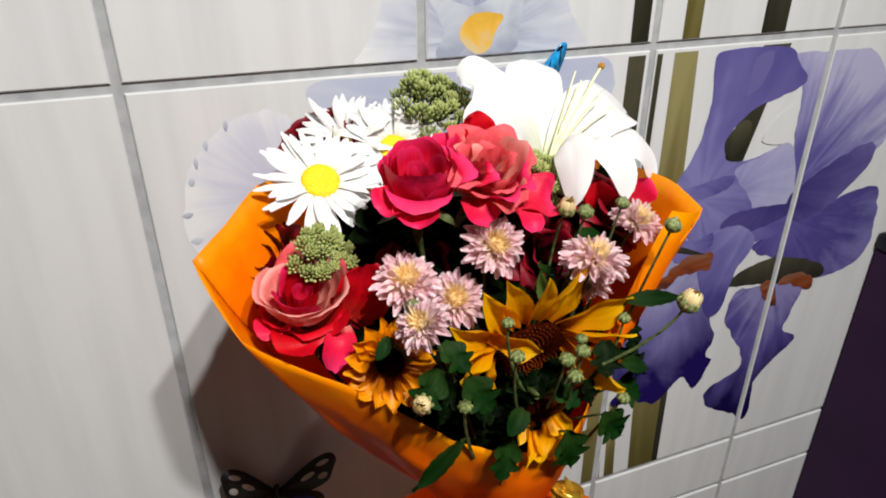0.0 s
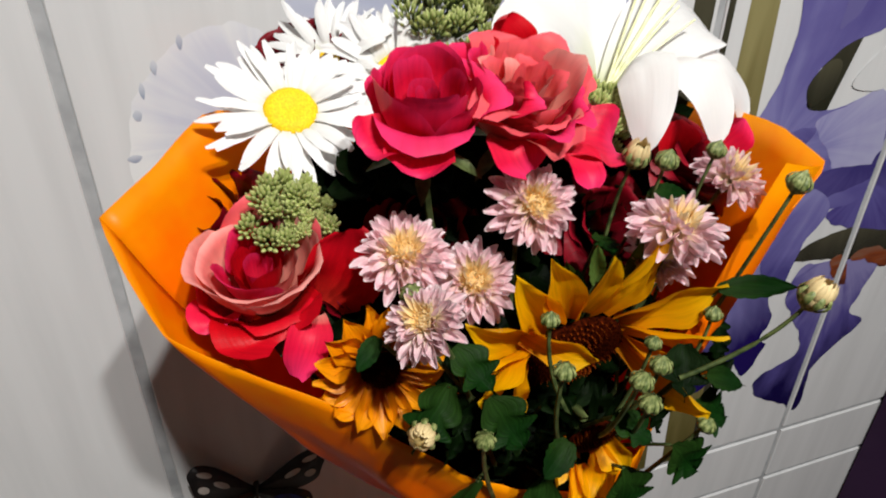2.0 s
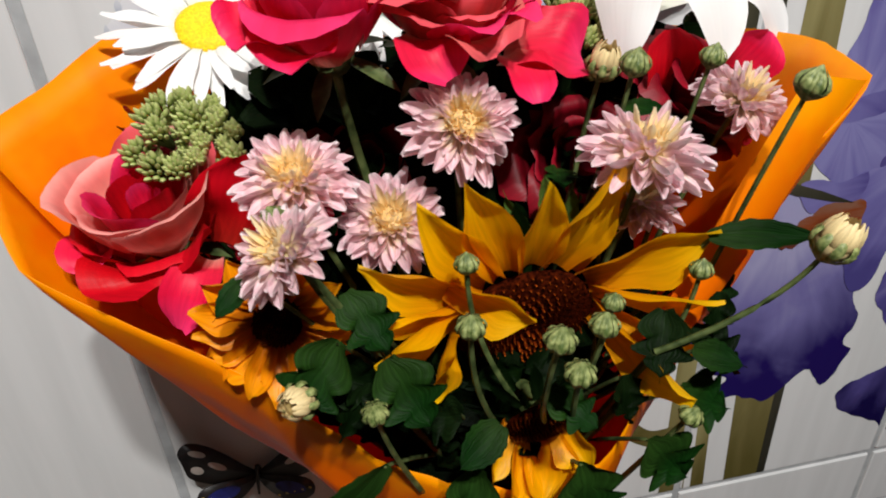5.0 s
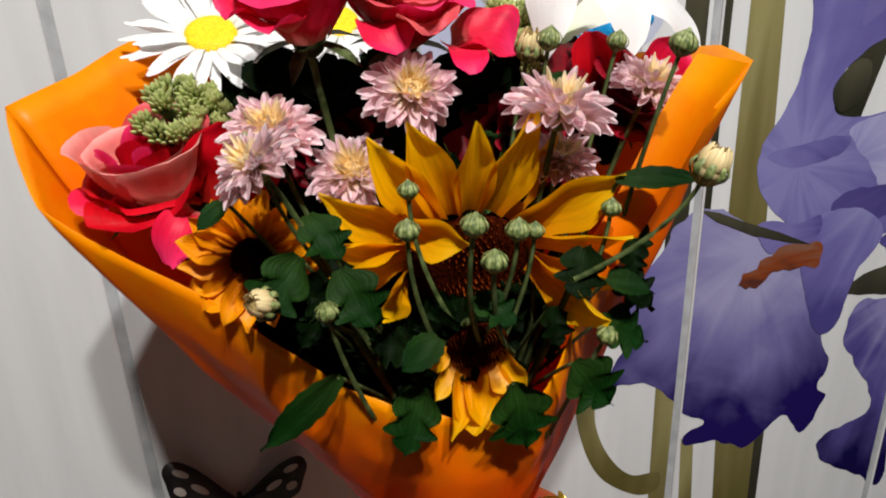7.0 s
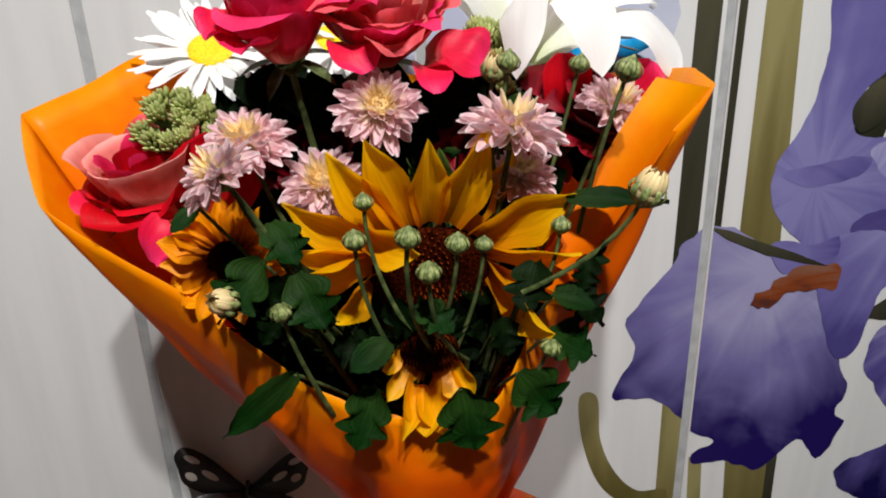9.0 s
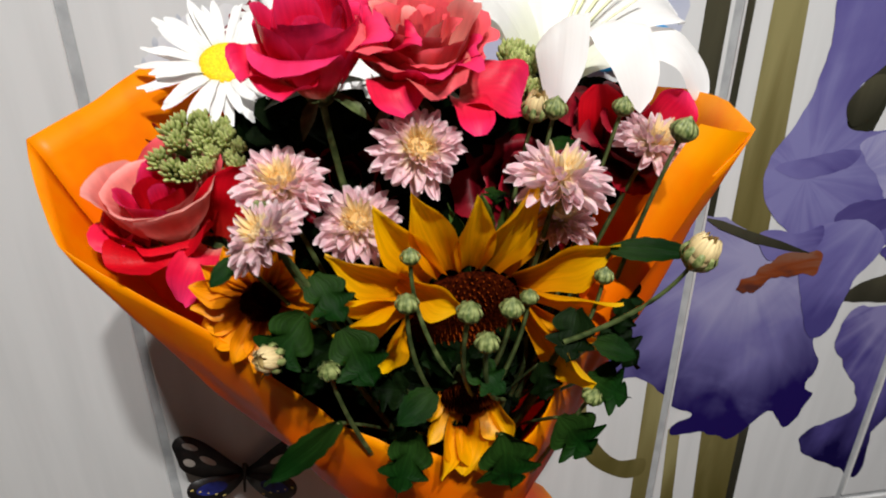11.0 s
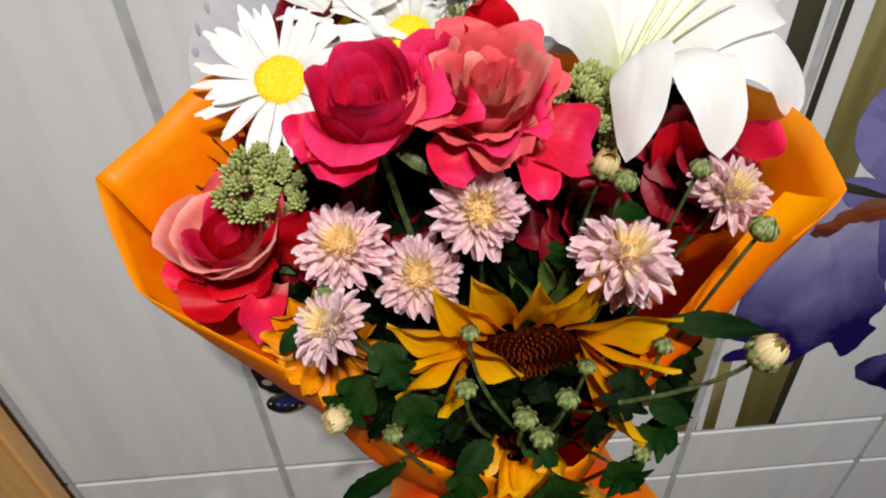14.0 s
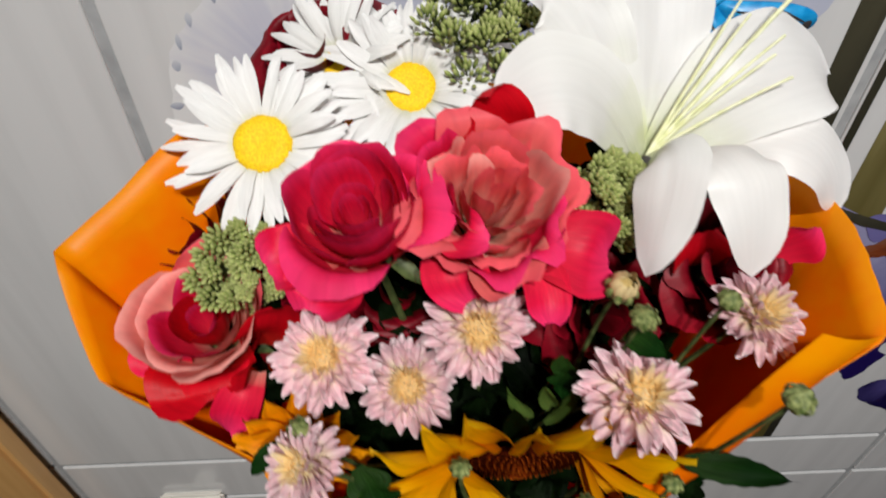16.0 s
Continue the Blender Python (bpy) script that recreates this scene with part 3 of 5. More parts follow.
def lobed_leaf(c, tip, face, width, label, seed, foot=None, lobes=3, simple=False, mat="leaf"):
    """A leaf from stalk end c to tip; lobes: pairs of rounded side lobes."""
    rnd = random.Random(seed)
    f = flower("leaf", c, label, "leaf", "leaves in the bouquet")
    c, tip, face = Vector(c), Vector(tip), Vector(face).normalized()
    ln = (tip - c).length
    d = (tip - c) / ln
    s = d.cross(face).normalized()
    n = s.cross(d)
    ph = rnd.uniform(0, 6)

    def at(u, v):
        x = v * 2 - 1
        w = math.sin(min(1, u * 1.06 + 0.05) * math.pi) ** 0.6 * (1.0 - 0.25 * u)
        if not simple:
            w *= 0.50 + 0.56 * abs(math.sin(u * math.pi * lobes + 0.25 * (1 if x > 0 else -1))) ** 0.8
        else:
            w *= 0.95 + 0.05 * math.sin(u * 40)
        droop = -0.12 * ln * u * u + 0.03 * ln * math.sin(ph + u * 5 + x * 2)
        fwd = 0 if simple else 0.16 * ln * abs(x) ** 1.4 * math.sin(min(1, u * 1.4) * math.pi)
        return c + d * (u * ln + fwd) + s * (x * w * width / 2) + n * (droop + 0.10 * width * abs(x) + 0.006 * width * math.sin(u * 60) * abs(x))
    put("blade", grid(26, 8, at), M[mat], f)
    foot = Vector(foot) if foot else c.lerp(NECK, 0.5) + Vector((0, 0.01, 0.02))
    put("stalk", joined([tube([c + d * ln * 0.04, c, c.lerp(foot, 0.5) - n * 0.004, foot], 0.0008, 0.0011, 5, 10), tube([foot, NECK], 0.0011, 0.0014, 5, 3)]), M["stem"], f)
    return f

# ---- the room ----


def box_shape(lo, hi, bevel=0.0):
    bm = bmesh.new()
    bmesh.ops.create_cube(bm, size=1)
    for v in bm.verts:
        v.co = Vector([(a + b) / 2 + c * (b - a) for a, b, c in zip(lo, hi, v.co)])
    if bevel:
        bmesh.ops.bevel(bm, geom=bm.edges[:], offset=bevel, segments=2, affect="EDGES")
    return bm


def solid(name, lo, hi, mat, parent=None, bevel=0.0, label=""):
    bm = box_shape(lo, hi, bevel)
    at = parent.matrix_basis.translation if parent else Vector((0, 0, 0))
    me = bpy.data.meshes.new(name)
    for v in bm.verts:
        v.co -= at
    bm.to_mesh(me)
    bm.free()
    me.materials.append(mat)
    ob = new(name, me)
    ob.parent = parent
    if label:
        ob["label"] = label
    return ob


WALL = 0.583
GAP = 0.0080
XS = [-0.045 + 0.25 * k for k in range(-4, 7)]
ZS = [0.0, 0.082, 0.682, 0.778, 1.382, 1.978, 2.5]
# Floor, ceiling and the three plain walls are out of view, dimmed against fill.
floor = tagged(solid("floor", (-1.05, -1.7, -0.1), (1.6, 0.7, 0.0), M["floor"]), "unseen plain floor, dark brown to cut bounce", "floor", kind="structure")
ceiling = tagged(solid("ceiling", (-1.05, -1.7, 2.5), (1.6, 0.7, 2.6), M["plaster"]), "unseen plain ceiling, greyed to cut bounce", "ceiling", kind="structure")
wall_north = tagged(solid("wall_north", (-1.05, WALL + 0.003, 0.0), (1.6, 0.7, 2.5), M["grout"]), "wall of white glazed tiles printed with irises, grey joints", "wall", kind="structure")
for nm, lo, hi in (("wall_south", (-1.05, -1.7, 0), (1.6, -1.6, 2.5)), ("wall_west", (-1.05, -1.6, 0), (-0.95, WALL + 0.003, 2.5)), ("wall_east", (1.5, -1.6, 0), (1.6, WALL + 0.003, 2.5))):
    tagged(solid(nm, lo, hi, M["dim_wall"]), "unseen plain wall, dark brown to cut bounce", "wall", kind="structure")


def spline(pts, per=7, ruffle=0.0, seed=0):
    """A smooth closed outline through the points, with a little raggedness."""
    out, k = [], len(pts)
    for i in range(k):
        p0, p1, p2, p3 = (Vector(pts[(i + j) % k]) for j in (-1, 0, 1, 2))
        for s in range(per):
            t = s / per
            q = 0.5 * (2 * p1 + (p2 - p0) * t + (2 * p0 - 5 * p1 + 4 * p2 - p3) * t * t + (3 * p1 - p0 - 3 * p2 + p3) * t ** 3)
            w = noise.noise(Vector((q.x * 70, q.y * 70, seed))) * ruffle + noise.noise(Vector((q.x * 200, q.y * 200, seed))) * ruffle * 0.3
            d = (p2 - p1)
            d = Vector((-d.y, d.x)).normalized() if d.length > 0 else Vector((0, 0))
            out.append(q + d * w)
    return out


def wall_print(name, pts, mat, layer, smooth=True, ruffle=0.002, seed=0):
    """Part of the printed picture: a flat shape in the glaze, cut at the joints."""
    outline = spline(pts, 7, ruffle, seed) if smooth else [Vector(p) for p in pts]
    bm = bmesh.new()
    y = WALL - 0.0002 - 0.00008 * layer
    vs = [bm.verts.new((p.x, y, p.y)) for p in outline]
    for tri in geometry.tessellate_polygon([[Vector((p.x, p.y, 0)) for p in outline]]):
        if len(set(tri)) == 3:
            bm.faces.new([vs[k] for k in tri])
    half = GAP / 2 + 0.0012
    for axis, lines in ((0, XS), (2, ZS)):
        for s in lines:
            for e in (s - half, s + half):
                co = Vector((0, 0, 0))
                co[axis] = e
                no = Vector((0, 0, 0))
                no[axis] = 1
                bmesh.ops.bisect_plane(bm, geom=bm.verts[:] + bm.edges[:] + bm.faces[:], plane_co=co, plane_no=no, dist=1e-6)
            gone = [f for f in bm.faces if abs(f.calc_center_median()[axis] - s) < half]
            bmesh.ops.delete(bm, geom=gone, context="FACES")
    bm.normal_update()
    for f in bm.faces:
        if f.normal.y > 0:
            f.normal_flip()
    me = bpy.data.meshes.new(name)
    bm.to_mesh(me)
    bm.free()
    me.materials.append(mat)
    ob = new(name, me)
    ob.parent = wall_north
    return ob


def band(name, top, bottom, mat, layer):
    """A straight stem in the print: top and bottom are (x from, x to, z)."""
    wall_print(name, [(top[0], top[2]), (top[1], top[2]), (bottom[1], bottom[2]), (bottom[0], bottom[2])], mat, layer, False)


band("stem_print", (0.482, 0.512, 1.374), (0.486, 0.528, 1.10), P["olive"], 0)
band("stem_print", (0.486, 0.508, 1.60), (0.488, 0.510, 1.382), P["olive"], 0)
band("stem_print", (0.497, 0.545, 0.98), (0.511, 0.552, 0.782), P["olive"], 0)
band("dark_stem_print", (0.545, 0.556, 0.98), (0.552, 0.562, 0.782), P["dark"], 0)
band("dark_stem_print", (0.425, 0.446, 1.374), (0.425, 0.446, 1.05), P["dark"], 0)
band("dark_stem_print", (0.420, 0.442, 1.60), (0.425, 0.446, 1.382), P["dark"], 0)
band("dark_stem_print", (0.457, 0.467, 1.374), (0.457, 0.467, 1.10), P["dark"], 0)
band("dark_stem_print", (0.592, 0.626, 1.60), (0.592, 0.626, 1.382), P["dark"], 0)
band("dark_stem_print", (0.600, 0.640, 1.374), (0.575, 0.605, 1.24), P["dark"], 0)
band("stem_print", (0.428, 0.451, 1.02), (0.432, 0.462, 0.782), P["olive"], 0)
band("dark_stem_print", (0.462, 0.476, 0.92), (0.470, 0.486, 0.782), P["olive"], 0)
wall_print("stem_print", [(0.344, 1.0), (0.352, 0.94), (0.375, 0.888), (0.415, 0.858), (0.44, 0.86), (0.44, 0.882), (0.41, 0.884), (0.385, 0.91), (0.368, 0.95), (0.362, 1.0)], P["olive"], 1, ruffle=0.0)
# the large violet iris
wall_print("petal_print", [(0.643, 1.359), (0.702, 1.361), (0.788, 1.349), (0.840, 1.245), (0.784, 1.214), (0.734, 1.190), (0.698, 1.184), (0.680, 1.256), (0.671, 1.325)], P["standard"], 1, ruffle=0.003, seed=2)
wall_print("petal_print", [(0.439, 1.157), (0.469, 1.168), (0.552, 1.126), (0.580, 1.117), (0.608, 1.016), (0.620, 0.988), (0.613, 0.955), (0.625, 0.945), (0.602, 0.904), (0.577, 0.929), (0.539, 0.897), (0.505, 0.910), (0.469, 0.911), (0.464, 0.924), (0.486, 0.936), (0.466, 0.948), (0.422, 0.991), (0.378, 0.998), (0.395, 1.045), (0.387, 1.082), (0.422, 1.129)], P["fall"], 2, ruffle=0.004, seed=3)
wall_print("petal_print", [(0.708, 1.151), (0.781, 1.167), (0.851, 1.173), (0.871, 1.111), (0.866, 1.067), (0.824, 1.048), (0.770, 1.050), (0.697, 1.091), (0.652, 1.116), (0.691, 1.145)], P["side"], 3, ruffle=0.004, seed=4)
wall_print("petal_print", [(0.549, 1.372), (0.638, 1.370), (0.655, 1.355), (0.676, 1.331), (0.652, 1.317), (0.610, 1.305), (0.585, 1.287), (0.575, 1.262), (0.584, 1.243), (0.622, 1.242), (0.676, 1.253), (0.699, 1.195), (0.702, 1.140), (0.650, 1.124), (0.576, 1.130), (0.521, 1.170), (0.509, 1.215), (0.534, 1.267), (0.542, 1.317), (0.538, 1.355)], P["upper"], 4, ruffle=0.002, seed=5)
wall_print("pale_fold_print", [(0.596, 1.228), (0.635, 1.244), (0.678, 1.253), (0.700, 1.183), (0.670, 1.169), (0.642, 1.172), (0.621, 1.199)], P["pale_fold"], 5, ruffle=0.004, seed=6)
wall_print("dark_fold_print", [(0.594, 1.363), (0.618, 1.366), (0.610, 1.334), (0.591, 1.318), (0.591, 1.338)], P["deep_fold"], 5, ruffle=0.002, seed=7)
wall_print("dark_fold_print", [(0.517, 1.211), (0.548, 1.220), (0.597, 1.224), (0.588, 1.207), (0.544, 1.199)], P["side"], 6, ruffle=0.003, seed=8)
wall_print("dark_fold_print", [(0.591, 1.160), (0.619, 1.174), (0.694, 1.172), (0.704, 1.158), (0.658, 1.145), (0.610, 1.136)], P["deep_fold"], 7, ruffle=0.003, seed=9)
wall_print("petal_print", [(0.694, 1.180), (0.728, 1.206), (0.778, 1.230), (0.813, 1.241), (0.827, 1.227), (0.819, 1.202), (0.781, 1.167), (0.739, 1.145), (0.704, 1.150)], P["deep_fold"], 6, ruffle=0.003, seed=10)
wall_print("dark_throat_print", [(0.622, 1.067), (0.641, 1.084), (0.696, 1.095), (0.773, 1.074), (0.797, 1.049), (0.740, 1.047), (0.677, 1.058)], P["dark"], 8, ruffle=0.003, seed=11)
wall_print("petal_print", [(0.561, 1.121), (0.572, 1.150), (0.624, 1.153), (0.654, 1.125), (0.632, 1.086), (0.621, 1.033), (0.598, 1.025), (0.578, 1.072)], P["style"], 9, ruffle=0.002, seed=12)
wall_print("petal_print", [(0.526, 1.123), (0.517, 1.148), (0.556, 1.145), (0.582, 1.151), (0.578, 1.123), (0.557, 1.116)], P["side"], 11, ruffle=0.003, seed=13)
wall_print("petal_print", [(0.639, 1.051), (0.683, 1.054), (0.769, 1.055), (0.763, 1.024), (0.748, 0.970), (0.777, 0.945), (0.723, 0.891), (0.719, 0.815), (0.684, 0.834), (0.636, 0.862), (0.629, 0.893), (0.677, 0.915), (0.676, 0.949), (0.637, 1.006)], P["low"], 4, ruffle=0.004, seed=14)
wall_print("rust_tuft_print", [(0.713, 1.052), (0.735, 1.064), (0.775, 1.050), (0.778, 1.028), (0.742, 1.042)], P["rust"], 10, ruffle=0.006, seed=15)
wall_print("rust_tuft_print", [(0.683, 1.056), (0.706, 1.054), (0.721, 1.014), (0.697, 1.029)], P["rust"], 10, ruffle=0.004, seed=16)
wall_print("beard_print", [(0.505, 1.09), (0.535, 1.118), (0.58, 1.125), (0.588, 1.10), (0.545, 1.098), (0.52, 1.085)], P["rust"], 13, ruffle=0.011, seed=10)
wall_print("beard_print", [(0.456, 1.168), (0.474, 1.155), (0.514, 1.137), (0.552, 1.126), (0.576, 1.122), (0.540, 1.138), (0.502, 1.152), (0.476, 1.163)], P["dark"], 13, False)
wall_print("hole_print", [(0.572, 1.268), (0.59, 1.29), (0.606, 1.286), (0.602, 1.258), (0.582, 1.246)], P["dark"], 13, ruffle=0.0)
wall_print("light_gap_print", [(0.628, 1.262), (0.64, 1.285), (0.668, 1.305), (0.674, 1.28), (0.668, 1.256)], M["tile"], 13, ruffle=0.001)

# the pale irises
wall_print("pale_petal_print", [(-0.01, 1.295), (0.015, 1.335), (0.045, 1.352), (0.075, 1.352), (0.105, 1.325), (0.15, 1.30), (0.14, 1.22), (0.035, 1.20), (-0.012, 1.235)], P["pale_fade"], 1, ruffle=0.003, seed=12)
for k, (x, z, sx, sz) in enumerate(((-0.012, 1.27, 0.005, 0.003), (-0.008, 1.245, 0.006, 0.004), (0.002, 1.316, 0.002, 0.006), (0.012, 1.33, 0.002, 0.005), (-0.004, 1.30, 0.003, 0.004), (0.03, 1.345, 0.002, 0.005), (-0.006, 1.225, 0.004, 0.003))):
    wall_print("edge_mark_print", [(x - sx, z), (x, z + sz), (x + sx, z + 0.001), (x, z - sz)], P["grey"], 3, ruffle=0.001, seed=k)
wall_print("pale_petal_print", [(0.105, 1.35), (0.108, 1.374), (0.20, 1.374), (0.30, 1.374), (0.40, 1.374), (0.39, 1.31), (0.235, 1.29), (0.125, 1.32)], P["back_fade"], 2, ruffle=0.002, seed=13)
wall_print("pale_petal_print", [(0.145, 1.386), (0.16, 1.41), (0.175, 1.45), (0.19, 1.50), (0.34, 1.50), (0.35, 1.43), (0.368, 1.40), (0.372, 1.386), (0.30, 1.383), (0.22, 1.383)], P["top_fade"], 1, ruffle=0.003, seed=14)
wall_print("pale_petal_print", [(0.222, 1.384), (0.225, 1.41), (0.215, 1.44), (0.255, 1.43), (0.30, 1.45), (0.30, 1.405), (0.285, 1.384)], P["grey"], 2, ruffle=0.003, seed=15)
wall_print("beard_print", [(0.24, 1.408), (0.255, 1.422), (0.282, 1.422), (0.277, 1.405), (0.265, 1.388), (0.25, 1.392)], P["yellow"], 3, ruffle=0.003, seed=16)

# things along the wall
cab = thing("purple_cabinet", (1.17, 0.27, 0.0), "tall glossy dark purple cabinet with black edges against the tiles", "cabinet")
solid("side_panel", (0.887, -0.05, 0.02), (1.45, 0.5815, 1.075), M["purple"], cab, 0.003)
solid("top_board", (0.884, -0.055, 1.075), (1.455, 0.5815, 1.10), M["black"], cab, 0.003, "black top board")
solid("plinth", (0.90, -0.02, 0.0), (1.44, 0.56, 0.02), M["black"], cab)

door = tagged(new("door_1"), "tan wooden door leaf standing against the tiled wall", "door", kind="structure")
door.location = (-0.62, 0.56, 0.0)
solid("leaf", (-0.945, 0.545, 0.0), (-0.292, 0.575, 2.03), M["wood"], door, 0.006)
solid("rail", (-0.93, 0.539, 0.95), (-0.40, 0.546, 1.08), M["wood"], door, 0.003)

stand = thing("plant_stand", (0.21, 0.36, 0.0), "plain white stand under the bouquet", "stand")
solid("top", (0.09, 0.275, 0.842), (0.33, 0.45, 0.866), M["white_board"], stand, 0.004)
for x in (0.105, 0.295):
    for y in (0.29, 0.415):
        solid("leg", (x, y, 0.0), (x + 0.02, y + 0.02, 0.842), M["white_board"], stand, 0.002)

socket = thing("power_socket", (-0.157, WALL, 0.664), "white square wall socket with a plug in it", "socket")
solid("plate", (-0.197, WALL - 0.011, 0.624), (-0.117, WALL - 0.0002, 0.703), M["white_plastic"], socket, 0.004)


def ring(c, r_out, r_in, y0, y1):
    def at(u, v):
        a = v * 2 * math.pi
        r, y = [(r_out, y0), (r_out, y1), (r_in, y1), (r_in, y0 - 0.006)][min(3, round(u * 3))]
        return Vector((c[0] + r * math.cos(a), y, c[1] + r * math.sin(a)))
    return grid(3, 24, at)


put("recess", ring((-0.157, 0.664), 0.0225, 0.0195, WALL - 0.010, WALL - 0.013), M["white_plastic"], socket)
# Black disc on the plate: the shade inside the round recess, painted.
put("dark_well", dome((-0.157, WALL - 0.0108, 0.664), (0, -1, 0), 0.0195, 0.0006, 4, 20, under=0), M["black"], socket, "black disc painting the shade of the round recess")
solid("plug", (-0.170, WALL - 0.045, 0.648), (-0.144, WALL - 0.0115, 0.672), M["white_plastic"], socket, 0.004, "white plug")

# butterflies stuck to the tiles
M["wing"] = grain_material("black_wing", (0.010, 0.009, 0.010), (0.022, 0.018, 0.018), 90, 0.45)
M["cell"] = grain_material("clear_wing_cell", (0.42, 0.38, 0.34), (0.55, 0.50, 0.46), 60, 0.3)
M["blue_cell"] = grain_material("blue_wing_patch", (0.008, 0.010, 0.09), (0.02, 0.03, 0.22), 120, 0.35)
M["bright_blue"] = grain_material("bright_blue_wing", (0.0, 0.20, 0.50), (0.02, 0.34, 0.70), 140, 0.35)
M["spot"] = grain_material("yellow_spot", (0.62, 0.45, 0.10), (0.75, 0.62, 0.25), 120, 0.4)


def butterfly(base, scale, tilt_z, fold, label, wing_mat, patches, name="butterfly_ornament"):
    """patches: (centre along, centre across, half length, half width, turn, material, which wing)."""
    base = Vector(base)
    f = thing(name, base, label, "ornament")
    fore = [(0.0, 0.0), (0.25, 0.36), (0.60, 0.80), (0.90, 1.02), (1.04, 0.92), (1.0, 0.66), (0.92, 0.38), (0.62, 0.12), (0.3, 0.0)]
    hind = [(0.0, 0.0), (0.3, 0.06), (0.62, 0.12), (0.84, 0.06), (0.86, -0.16), (0.70, -0.34), (0.46, -0.42), (0.22, -0.32), (0.05, -0.14)]
    turn = Matrix.Rotation(tilt_z, 3, "Y")
    for side in (-1, 1):
        def lay(p, up):
            x, z = p[0] * scale, p[1] * scale
            return base + turn @ Vector((side * x * math.cos(fold), -abs(x) * math.sin(fold) - up, z))
        for k, (nm, shape) in enumerate((("fore_wing", fore), ("hind_wing", hind))):
            o = spline(shape, 5, 0.012 if k else 0.006, 3)
            n_ = len(o)
            c0 = Vector((sum(p.x for p in o) / n_, sum(p.y for p in o) / n_))
            verts, faces = [], []
            for up in (0.0012, 0.0):
                verts += [lay(p, up + 0.0008 * k) for p in o] + [lay(c0, up + 0.0008 * k)]
            for i in range(n_):
                j = (i + 1) % n_
                faces += [(i, j, n_), (n_ + 1 + j, n_ + 1 + i, 2 * n_ + 1), (j, i, n_ + 1 + i, n_ + 1 + j)]
            w = put(nm, (verts, faces, [(0.5, 0.5)] * len(verts)), wing_mat, f)
            for cx, cy, hl, hw, rot, mt, which in patches:
                if which != k:
                    continue
                ring_ = [(cx + hl * math.cos(a) * math.cos(rot) - hw * math.sin(a) * math.sin(rot), cy + hl * math.cos(a) * math.sin(rot) + hw * math.sin(a) * math.cos(rot)) for a in (i * math.pi / 7 for i in range(14))]
                vs = [lay(p, 0.0018 + 0.0008 * k) for p in ring_] + [lay((cx, cy), 0.0020 + 0.0008 * k)]
                put("wing_cell", (vs, [(i, (i + 1) % 14, 14) for i in range(14)], [(0.5, 0.5)] * 15), M[mt], w)
    put("body", tube([base + turn @ Vector((0, -0.003, 0.012 * scale / 0.055)), base + Vector((0, -0.006, 0)), base + turn @ Vector((0, -0.003, -0.02 * scale / 0.055))], 0.002, 0.0012, 8, 8), wing_mat, f)
    put("adhesive_pad", dome(base + Vector((0, 0.001, 0)), (0, 1, 0), 0.004, 0.0085, 4, 10, under=0), wing_mat, f)
    return f


black_cells = [(0.55, 0.45, 0.17, 0.05, 0.8, "cell", 0), (0.80, 0.80, 0.14, 0.05, 0.7, "cell", 0), (0.82, 0.50, 0.11, 0.06, 0.85, "cell", 0), (0.50, -0.12, 0.24, 0.13, 0.1, "blue_cell", 1)]
black_cells += [(0.80 - 0.12 * i, -0.05 - 0.07 * i, 0.025, 0.02, 0, "spot", 1) for i in range(5)]
butterfly((0.024, WALL - 0.009, 0.935), 0.060, 0.12, 0.35, "black butterfly ornament with pale and blue wing cells on tiles", M["wing"], black_cells)
blue_cells = [(0.50, 0.42, 0.30, 0.022, 0.8, "wing", 0), (0.76, 0.76, 0.20, 0.018, 0.5, "wing", 0), (0.78, 0.46, 0.20, 0.018, 0.6, "wing", 0), (0.98, 0.84, 0.05, 0.09, 0.2, "wing", 0), (0.45, -0.12, 0.30, 0.02, 0.1, "wing", 1)]
butterfly((0.326, WALL - 0.009, 1.338), 0.044, 0.9, 0.35, "bright blue butterfly ornament with dark veins on the tiles", M["bright_blue"], blue_cells)

# ---- the bouquet ----
rim = [(-0.010, 0.402, 1.315), (0.010, 0.361, 1.279), (0.027, 0.357, 1.264), (0.047, 0.350, 1.253), (0.072, 0.341, 1.239), (0.092, 0.330, 1.227), (0.126, 0.312, 1.203), (0.163, 0.304, 1.187), (0.190, 0.303, 1.181), (0.214, 0.306, 1.186), (0.246, 0.317, 1.245), (0.278, 0.328, 1.288), (0.318, 0.338, 1.322), (0.328, 0.375, 1.327), (0.332, 0.425, 1.322), (0.310, 0.480, 1.315), (0.240, 0.520, 1.31), (0.150, 0.530, 1.32), (0.085, 0.500, 1.322), (0.044, 0.452, 1.340), (0.016, 0.428, 1.326)]
wrap = thing("bouquet_wrapper", (NECK.x, NECK.y, FOOT.z), "orange film cone wrapped round the bouquet and tied at its neck", "wrapping paper")


def rim_at(v):
    k = len(rim)
    f = v * k
    i, t = int(f) % k, f - int(f)
    p0, p1, p2, p3 = (Vector(rim[(i + j) % k]) for j in (-1, 0, 1, 2))
    smooth = 0.5 * (2 * p1 + (p2 - p0) * t + (2 * p0 - 5 * p1 + 4 * p2 - p3) * t * t + (3 * p1 - p0 - 3 * p2 + p3) * t ** 3)
    return smooth.lerp(p1.lerp(p2, t), 0.8)


